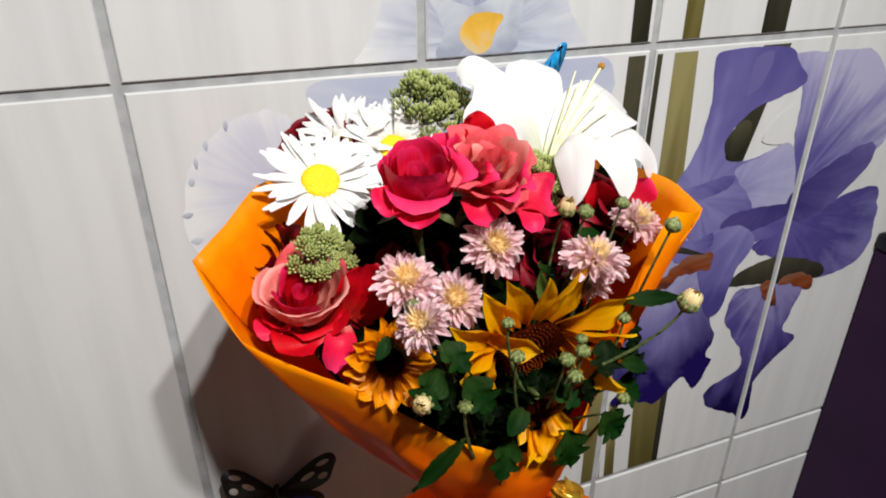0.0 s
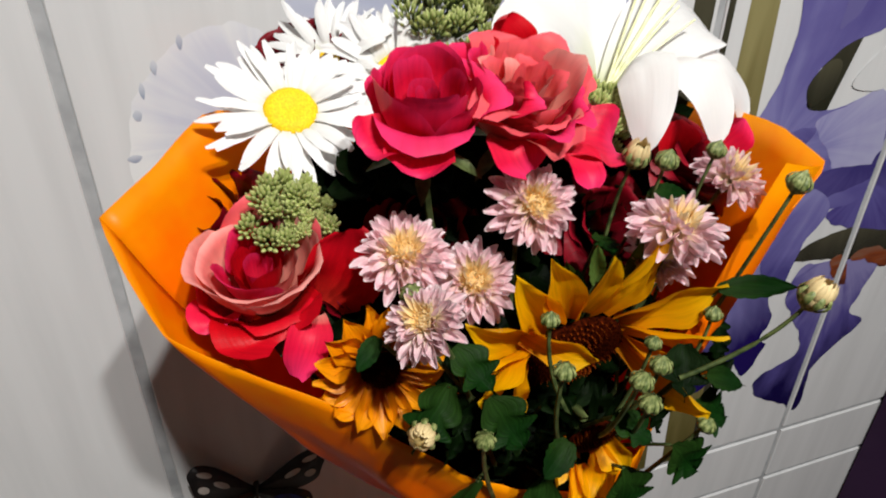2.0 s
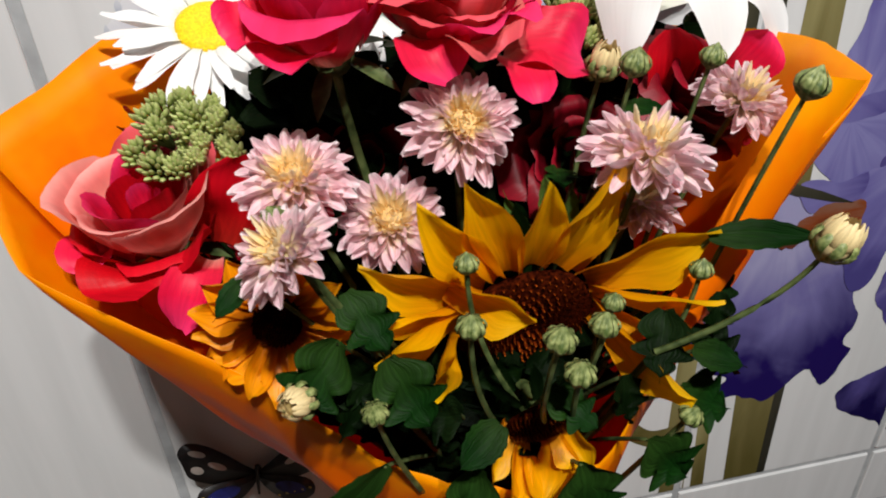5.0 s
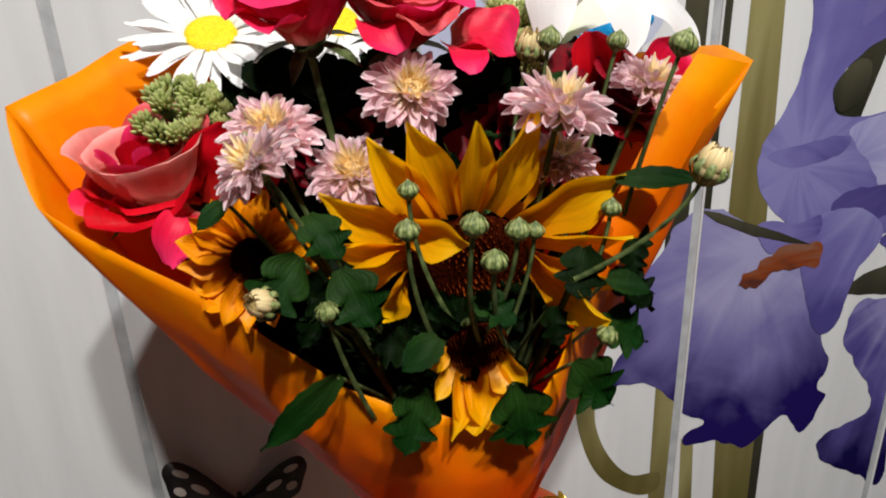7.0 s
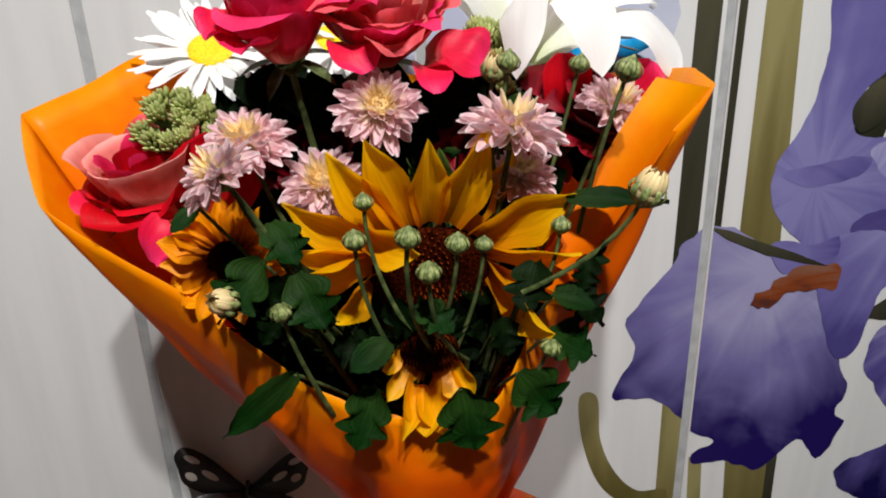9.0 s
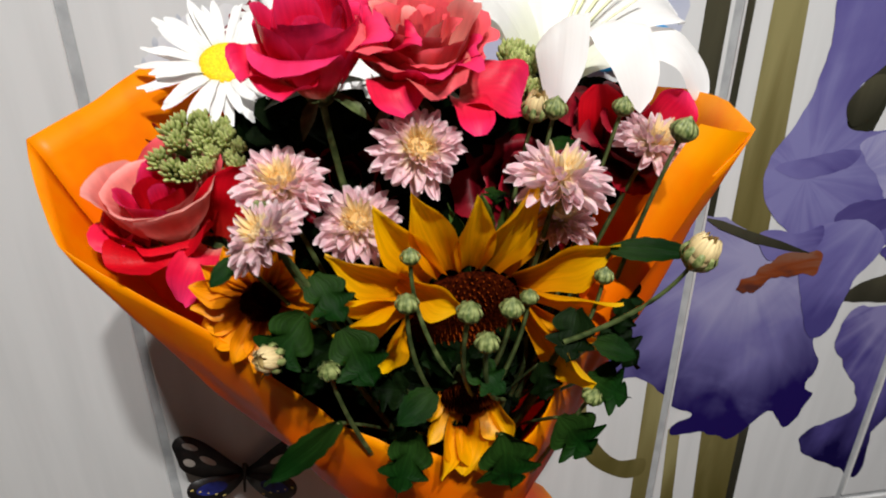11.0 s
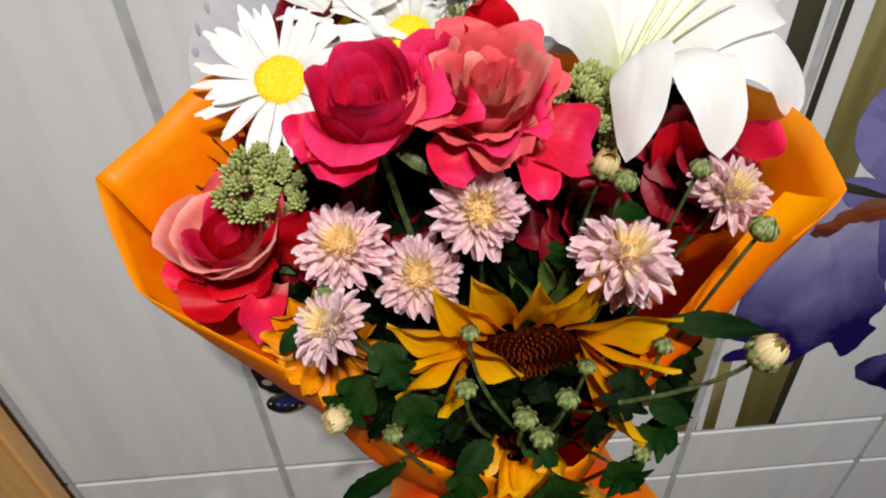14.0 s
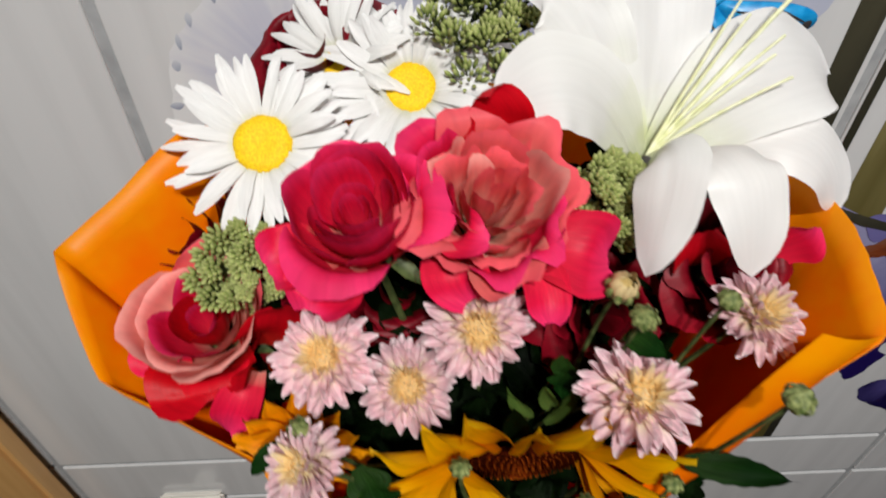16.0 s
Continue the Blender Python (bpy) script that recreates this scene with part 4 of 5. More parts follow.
def wrap_at(u, v):
    r = rim_at(v % 1.0)
    flat = Vector((r.x - NECK.x, r.y - NECK.y, 0))
    a = math.atan2(flat.y, flat.x)
    neck = NECK + Vector((math.cos(a), math.sin(a), 0)) * (0.030 + 0.003 * math.sin(a * 9))
    p = neck.lerp(r, u)
    out = flat.normalized()
    p += out * (0.013 * math.sin(u * math.pi) + 0.002 * math.sin(a * 7 + u * 2) * (1 - u) * u * 3)
    k = noise.noise(Vector((math.cos(a) * 4, math.sin(a) * 4, u * 3.0))) * 0.005 * u
    k += noise.noise(Vector((math.cos(a) * 13, math.sin(a) * 13, u * 9.0))) * 0.0011
    k += abs(noise.noise(Vector((a * 2.5 + u * 2, u * 5, 3.0)))) * 0.004 * math.sin(u * math.pi)
    p -= out * 0.012 * max(0.0, math.cos(a)) * math.sin(u * math.pi)
    return p + out * k


film_ob = put("film_cone", grid(22, 120, wrap_at), M["orange"], wrap)
th = film_ob.modifiers.new("thickness", "SOLIDIFY")
th.thickness = 0.0004


def skirt_at(u, v):
    a = v * 2 * math.pi
    r = 0.031 + 0.080 * u ** 0.8 + 0.008 * math.sin(a * 8 + 1) * u
    return NECK + Vector((math.cos(a) * r, math.sin(a) * r, -0.075 * u)) + Vector((0.005, 0.0, 0)) * u


put("skirt", grid(8, 64, skirt_at), M["orange"], wrap)


def flap_at(u, v):
    a = Vector((0.318, 0.338, 1.3215)).lerp(Vector((0.246, 0.314, 1.236)), u)
    b = Vector((0.291, 0.335, 1.3275)).lerp(Vector((0.226, 0.312, 1.240)), u)
    return a.lerp(b, v) + Vector((0, -0.003 * math.sin(v * 3.1), 0.002 * math.sin(u * 7)))


# the flap's coordinates pick the ramp's lighter end, so it looks lit
flap = grid(10, 6, flap_at)
put("folded_flap", (flap[0], flap[1], [(1.0 - 0.35 * u, v) for u, v in flap[2]]), M["orange"], wrap)

bow = thing("gold_ribbon", NECK, "crinkled gold ribbon tied round the bouquet's neck", "ribbon")
loops = []
for i in range(3):
    loops.append(grid(3, 40, lambda u, v, i=i: NECK + Vector(((0.0355 + 0.002 * math.sin(v * 40 + i)) * math.cos(v * 6.2832), (0.0355 + 0.002 * math.sin(v * 40 + i)) * math.sin(v * 6.2832), 0.006 * i - 0.010 + 0.005 * u))))
put("band", joined(loops), M["gold"], bow)
rb = random.Random(8)
for i in range(7):
    s = wrap_at(0.14, 0.50) + Vector((0.004, -0.005, 0))
    e = s + Vector((rb.uniform(0.002, 0.022), rb.uniform(-0.014, 0.004), rb.uniform(-0.034, 0.012)))
    sd = Vector((rb.uniform(-1, 1), rb.uniform(-1, 0), rb.uniform(-1, 1))).normalized() * 0.014
    put("loop", blade([s, s + sd + Vector((0.008, -0.004, 0.004)), e + sd, e], 0.008, (0.3, -1, 0.3), 0.3, 0.12, 0.2, 0.8, 12, 3, i), M["gold"], bow)

daisy((0.080, 0.440, 1.340), (0.02, -0.62, 0.78), 0.043, 0.0135, 34, "white daisy with a domed yellow centre, fully open", 3)
daisy((0.146, 0.480, 1.342), (0.0, -0.66, 0.75), 0.047, 0.0130, 36, "white daisy with a yellow centre behind the crimson rose", 5, 0.35, 0.22)
daisy((0.112, 0.497, 1.346), (-0.25, -0.62, 0.75), 0.040, 0.010, 30, "half-hidden white daisy with curled petals", 9, 0.5, 0.3)

rose((0.129, 0.377, 1.340), (-0.08, -0.36, 0.93), "crimson pink rose with a half-open heart", 11,
     [(3, 0.001, 0.005, 0.029, 1.3, 0.2, 0.2, 0.6, ["crimson"]), (2, 0.003, 0.009, 0.034, 1.5, 0.2, 0.2, 0.7, ["crimson"]), (3, 0.004, 0.0140, 0.038, 1.1, 0.25, 0.25, 0.8, ["crimson"]), (2, 0.005, 0.0180, 0.040, 1.5, 0.35, 0.2, 0.8, ["crimson"]),
      (3, 0.006, 0.0210, 0.040, 1.2, 0.35, 0.25, 0.7, ["crimson"]), (3, 0.007, 0.0230, 0.033, 1.15, 0.15, 0.45, 0.7, ["crimson"])], spin=0.8,
     extra=[((0.117, 0.366, 1.346), (0.103, 0.352, 1.358), (0.096, 0.354, 1.351), 0.024, (-0.3, -0.6, 0.8), "crimson"), ((0.122, 0.362, 1.343), (0.116, 0.342, 1.352), (0.112, 0.339, 1.344), 0.028, (-0.1, -0.5, 0.9), "crimson")])
rose((0.172, 0.388, 1.336), (0.06, -0.42, 0.90), "open salmon and crimson rose with loose ruffled petals", 12,
     [(3, 0.002, 0.006, 0.036, 1.1, 0.1, 0.2, 1.5, ["salmon"]), (4, 0.003, 0.010, 0.039, 0.95, 0.1, 0.3, 1.6, ["salmon", "blush"]), (5, 0.004, 0.015, 0.040, 0.85, 0.1, 0.3, 1.7, ["salmon", "salmon", "crimson"]), (5, 0.005, 0.0205, 0.040, 0.85, 0.1, 0.35, 1.7, ["salmon", "blush", "salmon"]),
      (6, 0.006, 0.0250, 0.038, 0.80, 0.05, 0.4, 1.5, ["salmon", "crimson", "salmon"]), (5, 0.006, 0.0275, 0.033, 0.85, 0.0, 0.35, 1.3, ["crimson", "salmon"])],
     extra=[((0.162, 0.368, 1.344), (0.158, 0.352, 1.350), (0.166, 0.350, 1.333), 0.024, (-0.2, -0.6, 0.8), "crimson"), ((0.192, 0.378, 1.334), (0.210, 0.364, 1.343), (0.222, 0.370, 1.329), 0.034, (0.2, -0.6, 0.8), "crimson"), ((0.192, 0.374, 1.334), (0.195, 0.352, 1.336), (0.196, 0.347, 1.323), 0.018, (0.1, -0.9, 0.4), "crimson"),
            ((0.180, 0.370, 1.340), (0.178, 0.350, 1.352), (0.185, 0.350, 1.342), 0.030, (0, -0.7, 0.7), "salmon"), ((0.164, 0.368, 1.350), (0.158, 0.352, 1.366), (0.172, 0.352, 1.362), 0.018, (-0.1, -0.5, 0.9), "crimson"), ((0.184, 0.404, 1.350), (0.176, 0.410, 1.374), (0.170, 0.402, 1.382), 0.034, (0, -0.8, 0.5), "red")])
rose((0.053, 0.390, 1.267), (-0.04, -0.34, 0.94), "red rose with pale salmon inner petals beside the orange film", 13,
     [(3, 0.001, 0.006, 0.028, 1.3, 0.2, 0.2, 0.9, ["crimson"]), (3, 0.003, 0.011, 0.032, 1.2, 0.2, 0.15, 1.0, ["red"]), (3, 0.004, 0.017, 0.036, 1.2, 0.15, 0.2, 1.0, ["crimson", "blush"]), (3, 0.005, 0.0225, 0.038, 1.25, 0.1, 0.25, 1.0, ["blush"]),
      (3, 0.006, 0.0270, 0.040, 1.2, 0.05, 0.3, 1.1, ["blush", "salmon"]), (4, 0.007, 0.0255, 0.022, 0.9, 0.0, 0.3, 0.9, ["red"])], spin=2.4,
     extra=[((0.054, 0.380, 1.264), (0.052, 0.358, 1.279), (0.056, 0.355, 1.267), 0.050, (-0.1, -0.6, 0.8), "red"), ((0.072, 0.370, 1.268), (0.070, 0.350, 1.274), (0.060, 0.350, 1.250), 0.020, (0.2, -0.6, 0.8), "crimson"),
            ((0.042, 0.382, 1.268), (0.030, 0.369, 1.282), (0.036, 0.367, 1.273), 0.028, (-0.3, -0.6, 0.8), "crimson"),
            ((0.078, 0.384, 1.264), (0.092, 0.376, 1.284), (0.093, 0.374, 1.306), 0.044, (0.1, -1, 0.2), "red")])
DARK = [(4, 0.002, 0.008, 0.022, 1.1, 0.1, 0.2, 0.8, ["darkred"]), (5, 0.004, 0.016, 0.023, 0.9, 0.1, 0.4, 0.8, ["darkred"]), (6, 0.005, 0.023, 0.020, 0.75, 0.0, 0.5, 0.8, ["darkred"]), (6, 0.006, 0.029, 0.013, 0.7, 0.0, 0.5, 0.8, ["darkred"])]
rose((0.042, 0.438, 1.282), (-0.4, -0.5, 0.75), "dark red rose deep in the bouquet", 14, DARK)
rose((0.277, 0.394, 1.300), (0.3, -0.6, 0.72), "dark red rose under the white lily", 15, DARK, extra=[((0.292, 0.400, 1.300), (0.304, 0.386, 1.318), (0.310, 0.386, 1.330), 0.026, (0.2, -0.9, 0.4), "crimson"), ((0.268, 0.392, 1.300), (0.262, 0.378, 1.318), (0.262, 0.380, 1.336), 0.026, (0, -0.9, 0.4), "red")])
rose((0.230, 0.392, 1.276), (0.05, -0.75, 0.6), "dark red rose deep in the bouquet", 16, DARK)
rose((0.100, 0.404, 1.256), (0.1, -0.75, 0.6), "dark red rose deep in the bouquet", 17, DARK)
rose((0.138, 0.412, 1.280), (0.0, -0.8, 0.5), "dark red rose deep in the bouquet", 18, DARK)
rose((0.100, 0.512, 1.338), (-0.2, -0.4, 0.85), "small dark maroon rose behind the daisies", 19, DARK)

lily((0.250, 0.428, 1.346), [
    ((0.243, 0.391, 1.364), (0.236, 0.367, 1.325), 0.029, (-0.6, -0.3, 0.8), -0.20, 0.20),
    ((0.268, 0.388, 1.364), (0.277, 0.365, 1.325), 0.031, (0.0, -0.4, 0.9), -0.16, 0.18),
    ((0.306, 0.418, 1.352), (0.334, 0.408, 1.317), 0.032, (0.1, -0.5, 0.85), -0.14, 0.14),
    ((0.298, 0.444, 1.366), (0.337, 0.458, 1.357), 0.056, (0, -0.5, 0.9), 0.12, 0.10),
    ((0.256, 0.466, 1.376), (0.256, 0.490, 1.400), 0.046, (0, -0.8, 0.6), 0.15, 0.10),
    ((0.214, 0.424, 1.376), (0.182, 0.422, 1.366), 0.044, (-0.2, -0.5, 0.9), 0.05, 0.10),
    ((0.220, 0.466, 1.386), (0.198, 0.476, 1.388), 0.040, (-0.2, -0.6, 0.8), -0.10, 0.14),
], [(0.312, 0.462, 1.397), (0.306, 0.452, 1.380), (0.290, 0.456, 1.388), (0.298, 0.440, 1.378), (0.304, 0.432, 1.372), (0.288, 0.462, 1.394)], "large white lily with recurved petals and pale stamens")

for c, n, r, s in (((0.170, 0.352, 1.316), (0.0, -0.72, 0.68), 0.0215, 21), ((0.110, 0.349, 1.304), (-0.1, -0.44, 0.90), 0.0215, 22),
                   ((0.142, 0.349, 1.283), (-0.05, -0.56, 0.82), 0.0215, 23), ((0.106, 0.306, 1.300), (-0.55, -0.26, 0.80), 0.0172, 24),
                   ((0.225, 0.322, 1.310), (0.12, -0.18, 0.97), 0.0225, 25), ((0.232, 0.338, 1.285), (0.1, -0.36, 0.92), 0.0178, 26),
                   ((0.281, 0.356, 1.312), (0.26, -0.32, 0.91), 0.0192, 27)):
    mum(c, n, r, "pale pink spray chrysanthemum with a yellow heart", s)

sedum((0.070, 0.402, 1.302), (-0.05, -0.72, 0.70), 0.023, 0.013, 620, "cluster of green stonecrop buds under the daisy", 31)
sedum((0.231, 0.404, 1.333), (0.03, -0.60, 0.80), 0.021, 0.011, 560, "cluster of green stonecrop buds beside the lily", 32)
sedum((0.184, 0.500, 1.368), (0, -0.45, 0.9), 0.036, 0.011, 640, "cluster of green stonecrop buds behind the daisies", 33)

sunflower((0.189, 0.335, 1.241), (0.02, -0.94, -0.28), 0.0275, "yellow sunflower with a dark brown disc and twisted petals", "sunflower", "sun",
          [((0.147, 0.316, 1.305), 0.05), ((0.163, 0.317, 1.310), 0.06, 1.1), ((0.183, 0.305, 1.263), 0.22, 1.15, (0.157, 0.327, 1.268)), ((0.189, 0.311, 1.309), 0.08), ((0.212, 0.313, 1.312), 0.08, 1.1), ((0.228, 0.334, 1.298), 0.05),
           ((0.250, 0.311, 1.284), 0.10, 1.15), ((0.251, 0.303, 1.260), 0.16, 0.9), ((0.236, 0.288, 1.230), 0.25, 1.1), ((0.247, 0.301, 1.239), 0.15, 0.8), ((0.127, 0.319, 1.284), 0.10), ((0.127, 0.312, 1.266), 0.08),
           ((0.128, 0.305, 1.254), 0.08, 1.1), ((0.146, 0.308, 1.232), 0.08)], 0.0180, 41)
sunflower((0.185, 0.303, 1.219), (0.0, -0.93, -0.36), 0.013, "drooping orange-yellow sunflower head over the film's rim", "small_sunflower", "sun",
          [((0.165, 0.296, 1.199), 0.15, 0.6), ((0.171, 0.294, 1.180), 0.20, 0.7), ((0.181, 0.296, 1.180), 0.12, 1.2), ((0.192, 0.296, 1.178), 0.10, 1.5), ((0.203, 0.296, 1.196), 0.15), ((0.164, 0.296, 1.215), 0.15, 0.7)], 0.017, 43)
gc, gn = Vector((0.096, 0.342, 1.252)), Vector((-0.10, -0.93, 0.25)).normalized()
gm = basis(gn)
sunflower(gc, gn, 0.009, "small orange-yellow sunflower with film shade in its petal colour", "small_sunflower", "gerbera",
          [(gc + gm @ Vector((0.030 * math.cos(a), 0.030 * math.sin(a), 0.004 + 0.006 * math.sin(a * 3))), 0.12 + 0.1 * math.sin(a * 5)) for a in (0.2 + i * 0.37 for i in range(17))], 0.013, 42)

BUDS = [((0.1572, 0.290, 1.276), (0.0, -0.15, 1), 0.0050), ((0.177, 0.269, 1.283), (0.1, -0.2, 1), 0.0050), ((0.2095, 0.304, 1.266), (0.05, -0.1, 1), 0.0042),
        ((0.184, 0.270, 1.269), (0.0, -0.2, 1), 0.0050), ((0.196, 0.282, 1.275), (0.05, -0.1, 1), 0.0050), ((0.161, 0.311, 1.285), (0, 0, 1), 0.0044), ((0.243, 0.308, 1.271), (0.1, 0, 1), 0.0045),
        ((0.2345, 0.287, 1.225), (0.3, -0.3, 0.9), 0.0048), ((0.226, 0.338, 1.336), (0.1, -0.2, 1), 0.0056), ((0.260, 0.347, 1.333), (0.2, -0.1, 1), 0.0050),
        ((0.267, 0.305, 1.334), (0.3, -0.1, 1), 0.0058), ((0.126, 0.292, 1.247), (-0.1, -0.3, 0.9), 0.0048), ((0.104, 0.318, 1.306), (-0.2, -0.2, 1), 0.0048)]
for i, (c, n, r) in enumerate(BUDS):
    foot = Vector((c[0] * 0.6 + NECK.x * 0.4 + 0.014 * math.sin(i * 2.7), 0.310 if c[2] < 1.3 else 0.335, min(c[2] - 0.06, 1.21)))
    small_bud(c, n, r * 0.9, "closed green chrysanthemum bud on a thin stem", False, foot, i)
for i, (c, n, r, foot) in enumerate((((0.103, 0.301, 1.249), (-0.45, -0.75, 0.5), 0.0062, (0.135, 0.315, 1.225)), ((0.269, 0.283, 1.291), (0.35, -0.2, 0.9), 0.0070, (0.225, 0.300, 1.245)),
                                      ((0.223, 0.356, 1.331), (0.1, -0.3, 0.9), 0.0062, (0.215, 0.36, 1.28)))):
    small_bud(c, n, r, "cream chrysanthemum bud beginning to open", True, foot, 60 + i)

LEAVES = [((0.197, 0.292, 1.206), (0.203, 0.290, 1.172), (0, -1, 0.25), 0.034, False), ((0.222, 0.292, 1.212), (0.240, 0.288, 1.190), (0, -1, 0.3), 0.030, False),
          ((0.128, 0.300, 1.215), (0.094, 0.292, 1.188), (0.2, -1, 0.3), 0.016, True), ((0.246, 0.312, 1.281), (0.286, 0.300, 1.284), (0, -0.5, 0.9), 0.013, True),
          ((0.132, 0.304, 1.258), (0.144, 0.288, 1.238), (0, -0.9, 0.5), 0.026, False), ((0.160, 0.300, 1.205), (0.150, 0.288, 1.178), (0, -1, 0.3), 0.026, False),
          ((0.118, 0.312, 1.262), (0.098, 0.300, 1.240), (0, -0.8, 0.6), 0.026, False), ((0.236, 0.300, 1.225), (0.258, 0.296, 1.214), (0.2, -0.8, 0.6), 0.026, False),
          ((0.122, 0.318, 1.276), (0.134, 0.300, 1.262), (0, -0.6, 0.8), 0.022, False), ((0.180, 0.285, 1.250), (0.194, 0.272, 1.242), (0, -0.7, 0.7), 0.016, False),
          ((0.092, 0.325, 1.283), (0.080, 0.315, 1.275), (0, -0.6, 0.8), 0.010, True), ((0.168, 0.296, 1.228), (0.150, 0.284, 1.222), (0, -0.7, 0.7), 0.016, True),
          ((0.238, 0.298, 1.245), (0.256, 0.290, 1.240), (0, -0.6, 0.8), 0.014, True), ((0.225, 0.345, 1.318), (0.236, 0.330, 1.322), (0, -0.5, 0.9), 0.012, True),
          ((0.205, 0.350, 1.296), (0.200, 0.328, 1.300), (0, -0.5, 0.9), 0.014, False), ((0.262, 0.330, 1.262), (0.262, 0.316, 1.240), (0.1, -1, 0.2), 0.018, False)]
# the outer leaves take the lit copy of the leaf green
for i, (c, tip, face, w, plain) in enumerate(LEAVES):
    lobed_leaf(c, tip, face, w, "plain dark green leaf" if plain else "lobed dark green chrysanthemum leaf", i, None, 3, plain, "lit_leaf")

rl = random.Random(5)
for i, (x, z) in enumerate(((0.192, 1.296), (0.200, 1.303), (0.206, 1.296), (0.213, 1.301), (0.198, 1.290))):
    lobed_leaf((x, 0.340, z - 0.026), (x + 0.006 * (i - 2), 0.334 - 0.003 * (i % 2), z), (0.2 * (i - 2), -0.9, 0.4), 0.009, "pale green pointed young leaf behind the sunflower", 80 + i, None, 3, True, "young_leaf")
# leaves along the film's rim, in the green with shade painted in
for i in range(11):
    x = 0.110 + 0.148 * (i + rl.uniform(-0.4, 0.4)) / 10
    z = 1.212 + 0.45 * abs(x - 0.180) * (1.3 if x > 0.18 else 0.9) + rl.uniform(-0.012, 0.012)
    c0 = Vector((x, 0.305 + (0.014 if abs(x - 0.175) < 0.035 else 0.0) + 0.25 * max(0.0, abs(x - 0.18) - 0.03), z))
    tip = c0 + Vector((rl.uniform(-0.6, 0.6), rl.uniform(-0.5, -0.1), rl.uniform(-0.9, 0.25))).normalized() * rl.uniform(0.016, 0.030)
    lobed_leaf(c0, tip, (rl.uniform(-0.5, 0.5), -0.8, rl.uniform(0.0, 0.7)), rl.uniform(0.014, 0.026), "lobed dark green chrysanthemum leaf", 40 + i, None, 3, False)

# leaves and stalks between the flowers, their shade painted as near black
rf = random.Random(77)
mass = []
for i in range(680):
    v, u = rf.random(), rf.uniform(0.40, 0.92)
    q = rf.uniform(0.0, 0.74)
    edge = wrap_at(u, v)
    axis = NECK.lerp(Vector((0.165, 0.40, 1.30)), u)
    p = axis.lerp(edge, q)
    p.z = min(p.z, 1.285)
    d = Vector((rf.uniform(-1, 1), rf.uniform(-1, 0.4), rf.uniform(-0.3, 1))).normalized() * rf.uniform(0.018, 0.034)
    out = Vector((edge.x - axis.x, edge.y - axis.y, 0)).normalized()
    if q > 0.5:
        d -= out * d.dot(out)
    mid = p + d * 0.5 + Vector((0, 0, 0.003))
    mass.append(blade([p - d * 0.5, mid - d * 0.3, p + d * 0.5], rf.uniform(0.014, 0.024), (rf.uniform(-0.5, 0.5), -0.6, 0.7), 0.2, 0.06, 0.8, 0.4, 6, 3, i))
    if i % 3 == 0:
        mass.append(tube([p, p.lerp(NECK, 0.5), NECK], 0.0009, 0.0013, 4, 4))
for i in range(320):
    v, u, q = rf.uniform(0.13, 0.46), rf.uniform(0.62, 0.97), rf.uniform(0.40, 0.76)
    edge = wrap_at(u, v)
    axis = NECK.lerp(Vector((0.165, 0.40, 1.30)), u)
    p = axis.lerp(edge, q) + Vector((0, 0, rf.uniform(-0.004, 0.012)))
    d = Vector((rf.uniform(-1, 1), rf.uniform(-0.5, 0.5), rf.uniform(-1, 1))).normalized() * rf.uniform(0.014, 0.026)
    out = Vector((edge.x - axis.x, edge.y - axis.y, 0)).normalized()
    d -= out * d.dot(out)
    mass.append(blade([p - d * 0.5, p + out * 0.002, p + d * 0.5], rf.uniform(0.010, 0.018), (rf.uniform(-0.5, 0.5), -0.8, 0.5), 0.2, 0.08, 0.8, 0.4, 6, 3, i))
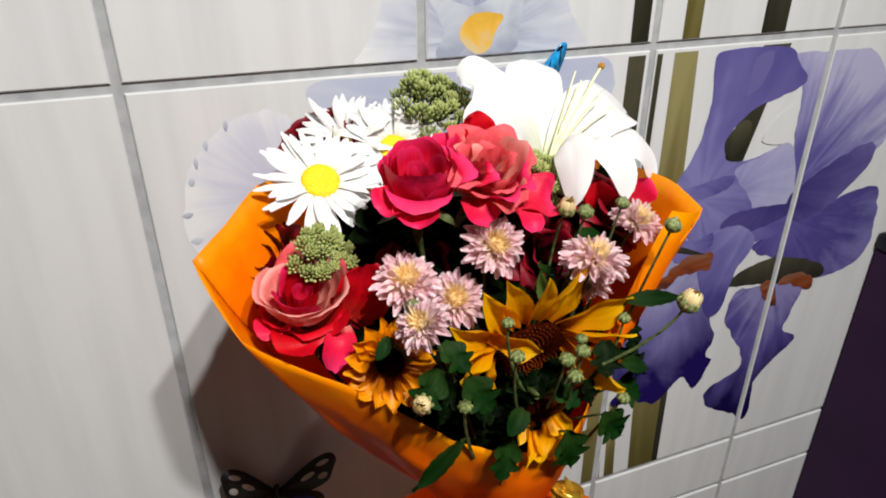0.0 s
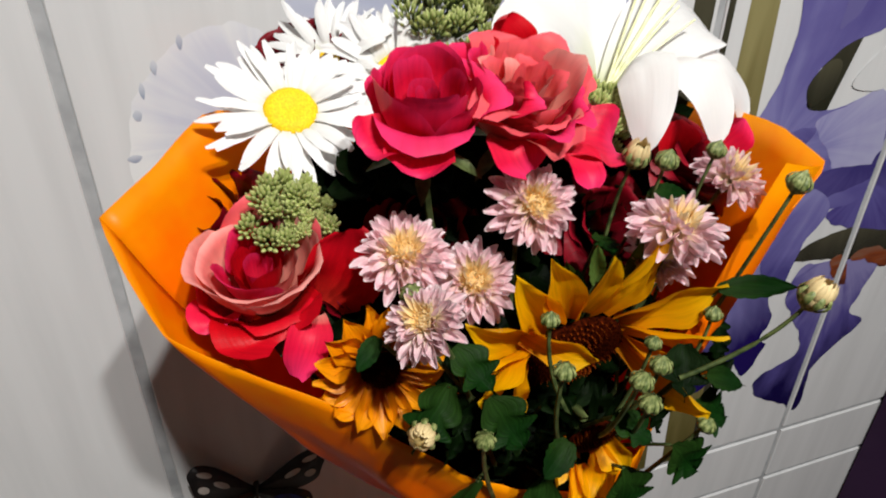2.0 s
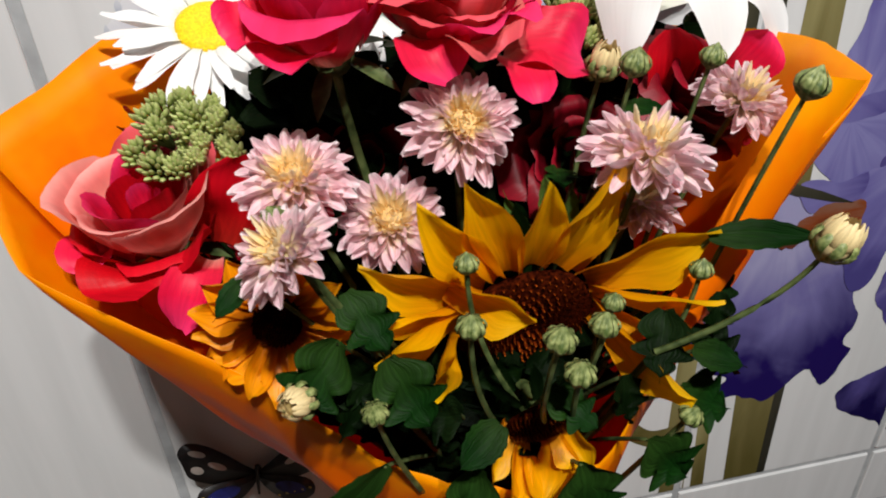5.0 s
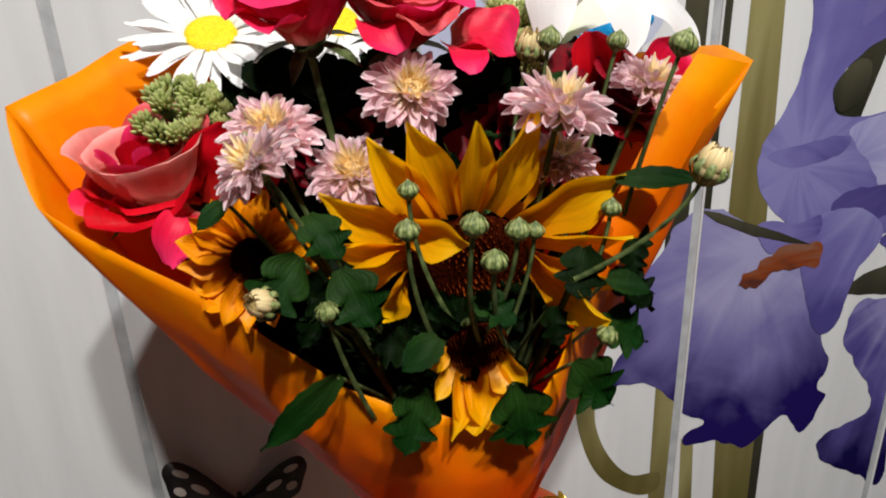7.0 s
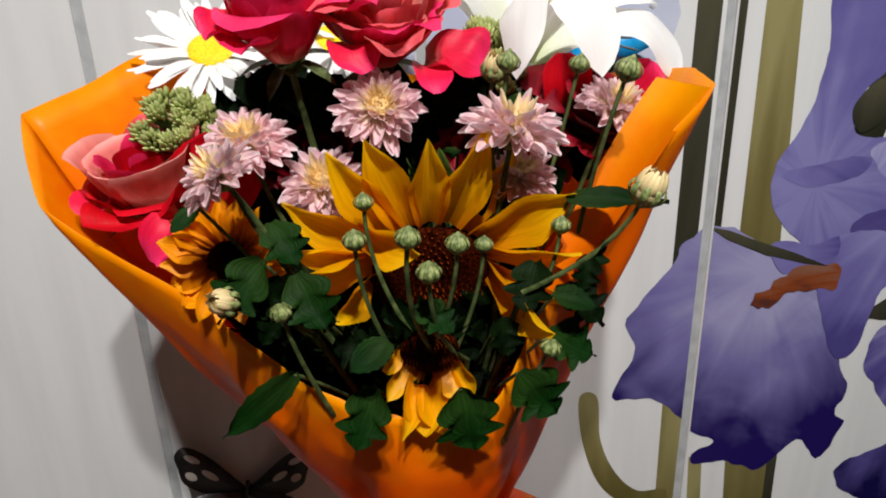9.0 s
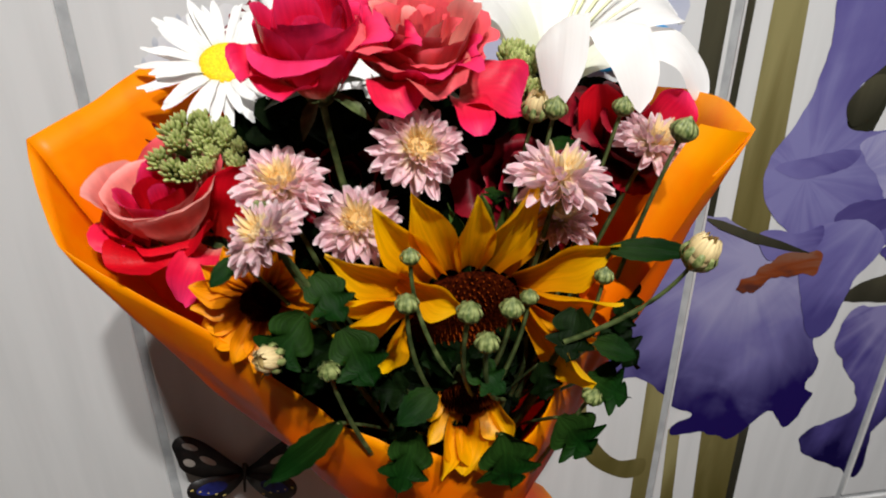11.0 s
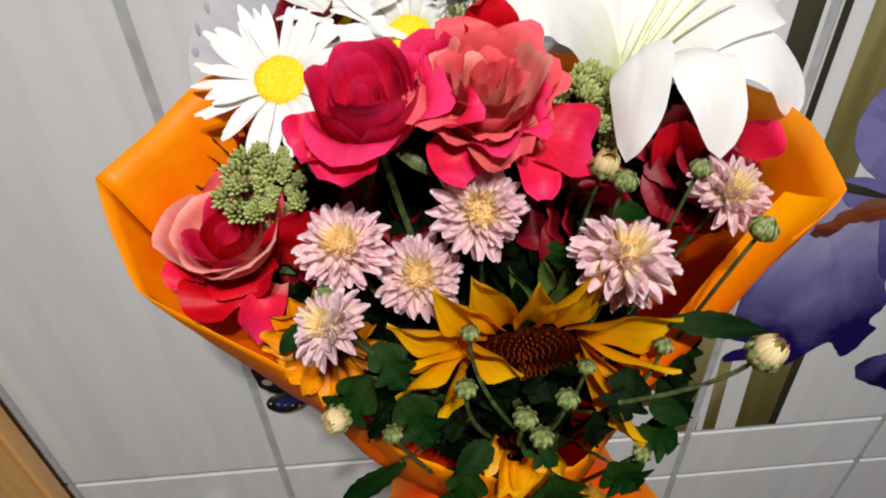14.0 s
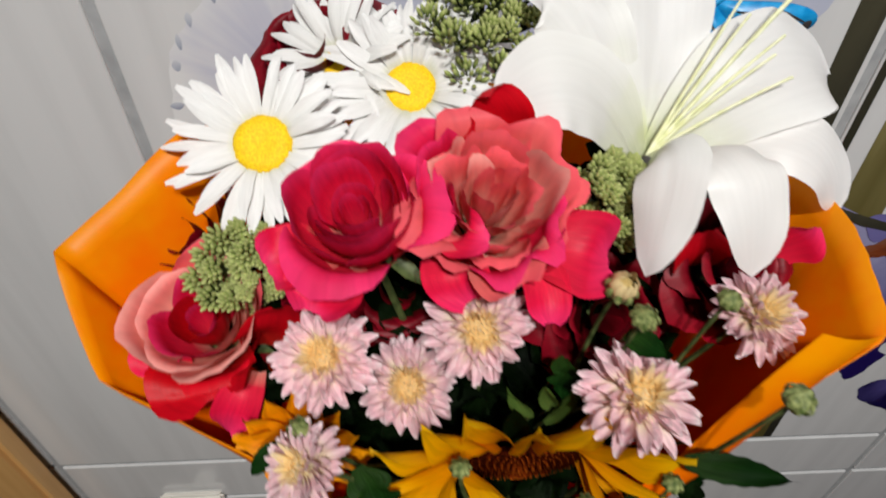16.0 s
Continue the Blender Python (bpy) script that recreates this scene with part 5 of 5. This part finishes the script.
for i in range(260):
    p = Vector((rf.uniform(0.085, 0.295), rf.uniform(0.392, 0.455), rf.uniform(1.275, 1.322)))
    d = Vector((rf.uniform(-1, 1), rf.uniform(-0.5, 0.5), rf.uniform(-0.6, 0.8))).normalized() * rf.uniform(0.018, 0.032)
    mass.append(blade([p - d * 0.5, p + Vector((0, 0, 0.003)), p + d * 0.5], rf.uniform(0.014, 0.022), (rf.uniform(-0.5, 0.5), -0.8, 0.4), 0.2, 0.08, 0.8, 0.4, 6, 3, i))
fol = thing("foliage", FOOT, "dense leaves between the flowers, near black to carry their shade", "foliage", kind="stuff")
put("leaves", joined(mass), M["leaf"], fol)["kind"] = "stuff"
put("stalk_bundle", joined([tube([NECK + Vector((0.008 * math.cos(i), 0.008 * math.sin(i), 0)), FOOT + Vector((0.02 * math.cos(i), 0.02 * math.sin(i), 0))], 0.002, 0.002, 5, 2) for i in range(12)]), M["stem"], fol)

# ---- tiles ----
shared = {}
for j in range(len(ZS) - 1):
    for i in range(len(XS) - 1):
        x0, x1, z0, z1 = XS[i] + GAP / 2, XS[i + 1] - GAP / 2, ZS[j] + GAP / 2, ZS[j + 1] - GAP / 2
        key = round(z1 - z0, 4)
        if key not in shared:
            bm = bmesh.new()
            w, h = (x1 - x0) / 2, (z1 - z0) / 2
            back = [bm.verts.new((sx * w, 0.004, sz * h)) for sx, sz in ((-1, -1), (1, -1), (1, 1), (-1, 1))]
            mid = [bm.verts.new((sx * w, 0.0012, sz * h)) for sx, sz in ((-1, -1), (1, -1), (1, 1), (-1, 1))]
            b = 0.0012
            top = [bm.verts.new((sx * (w - b), 0.0, sz * (h - b))) for sx, sz in ((-1, -1), (1, -1), (1, 1), (-1, 1))]
            for lo, hi in ((back, mid), (mid, top)):
                for k in range(4):
                    bm.faces.new((lo[k], lo[(k + 1) % 4], hi[(k + 1) % 4], hi[k]))
            bm.faces.new(top)
            me = bpy.data.meshes.new("tile")
            bm.to_mesh(me)
            bm.free()
            me.materials.append(M["tile"])
            shared[key] = me
        ob = new("tile", shared[key])
        ob.location = ((x0 + x1) / 2, WALL, (z0 + z1) / 2)
        ob.parent = wall_north
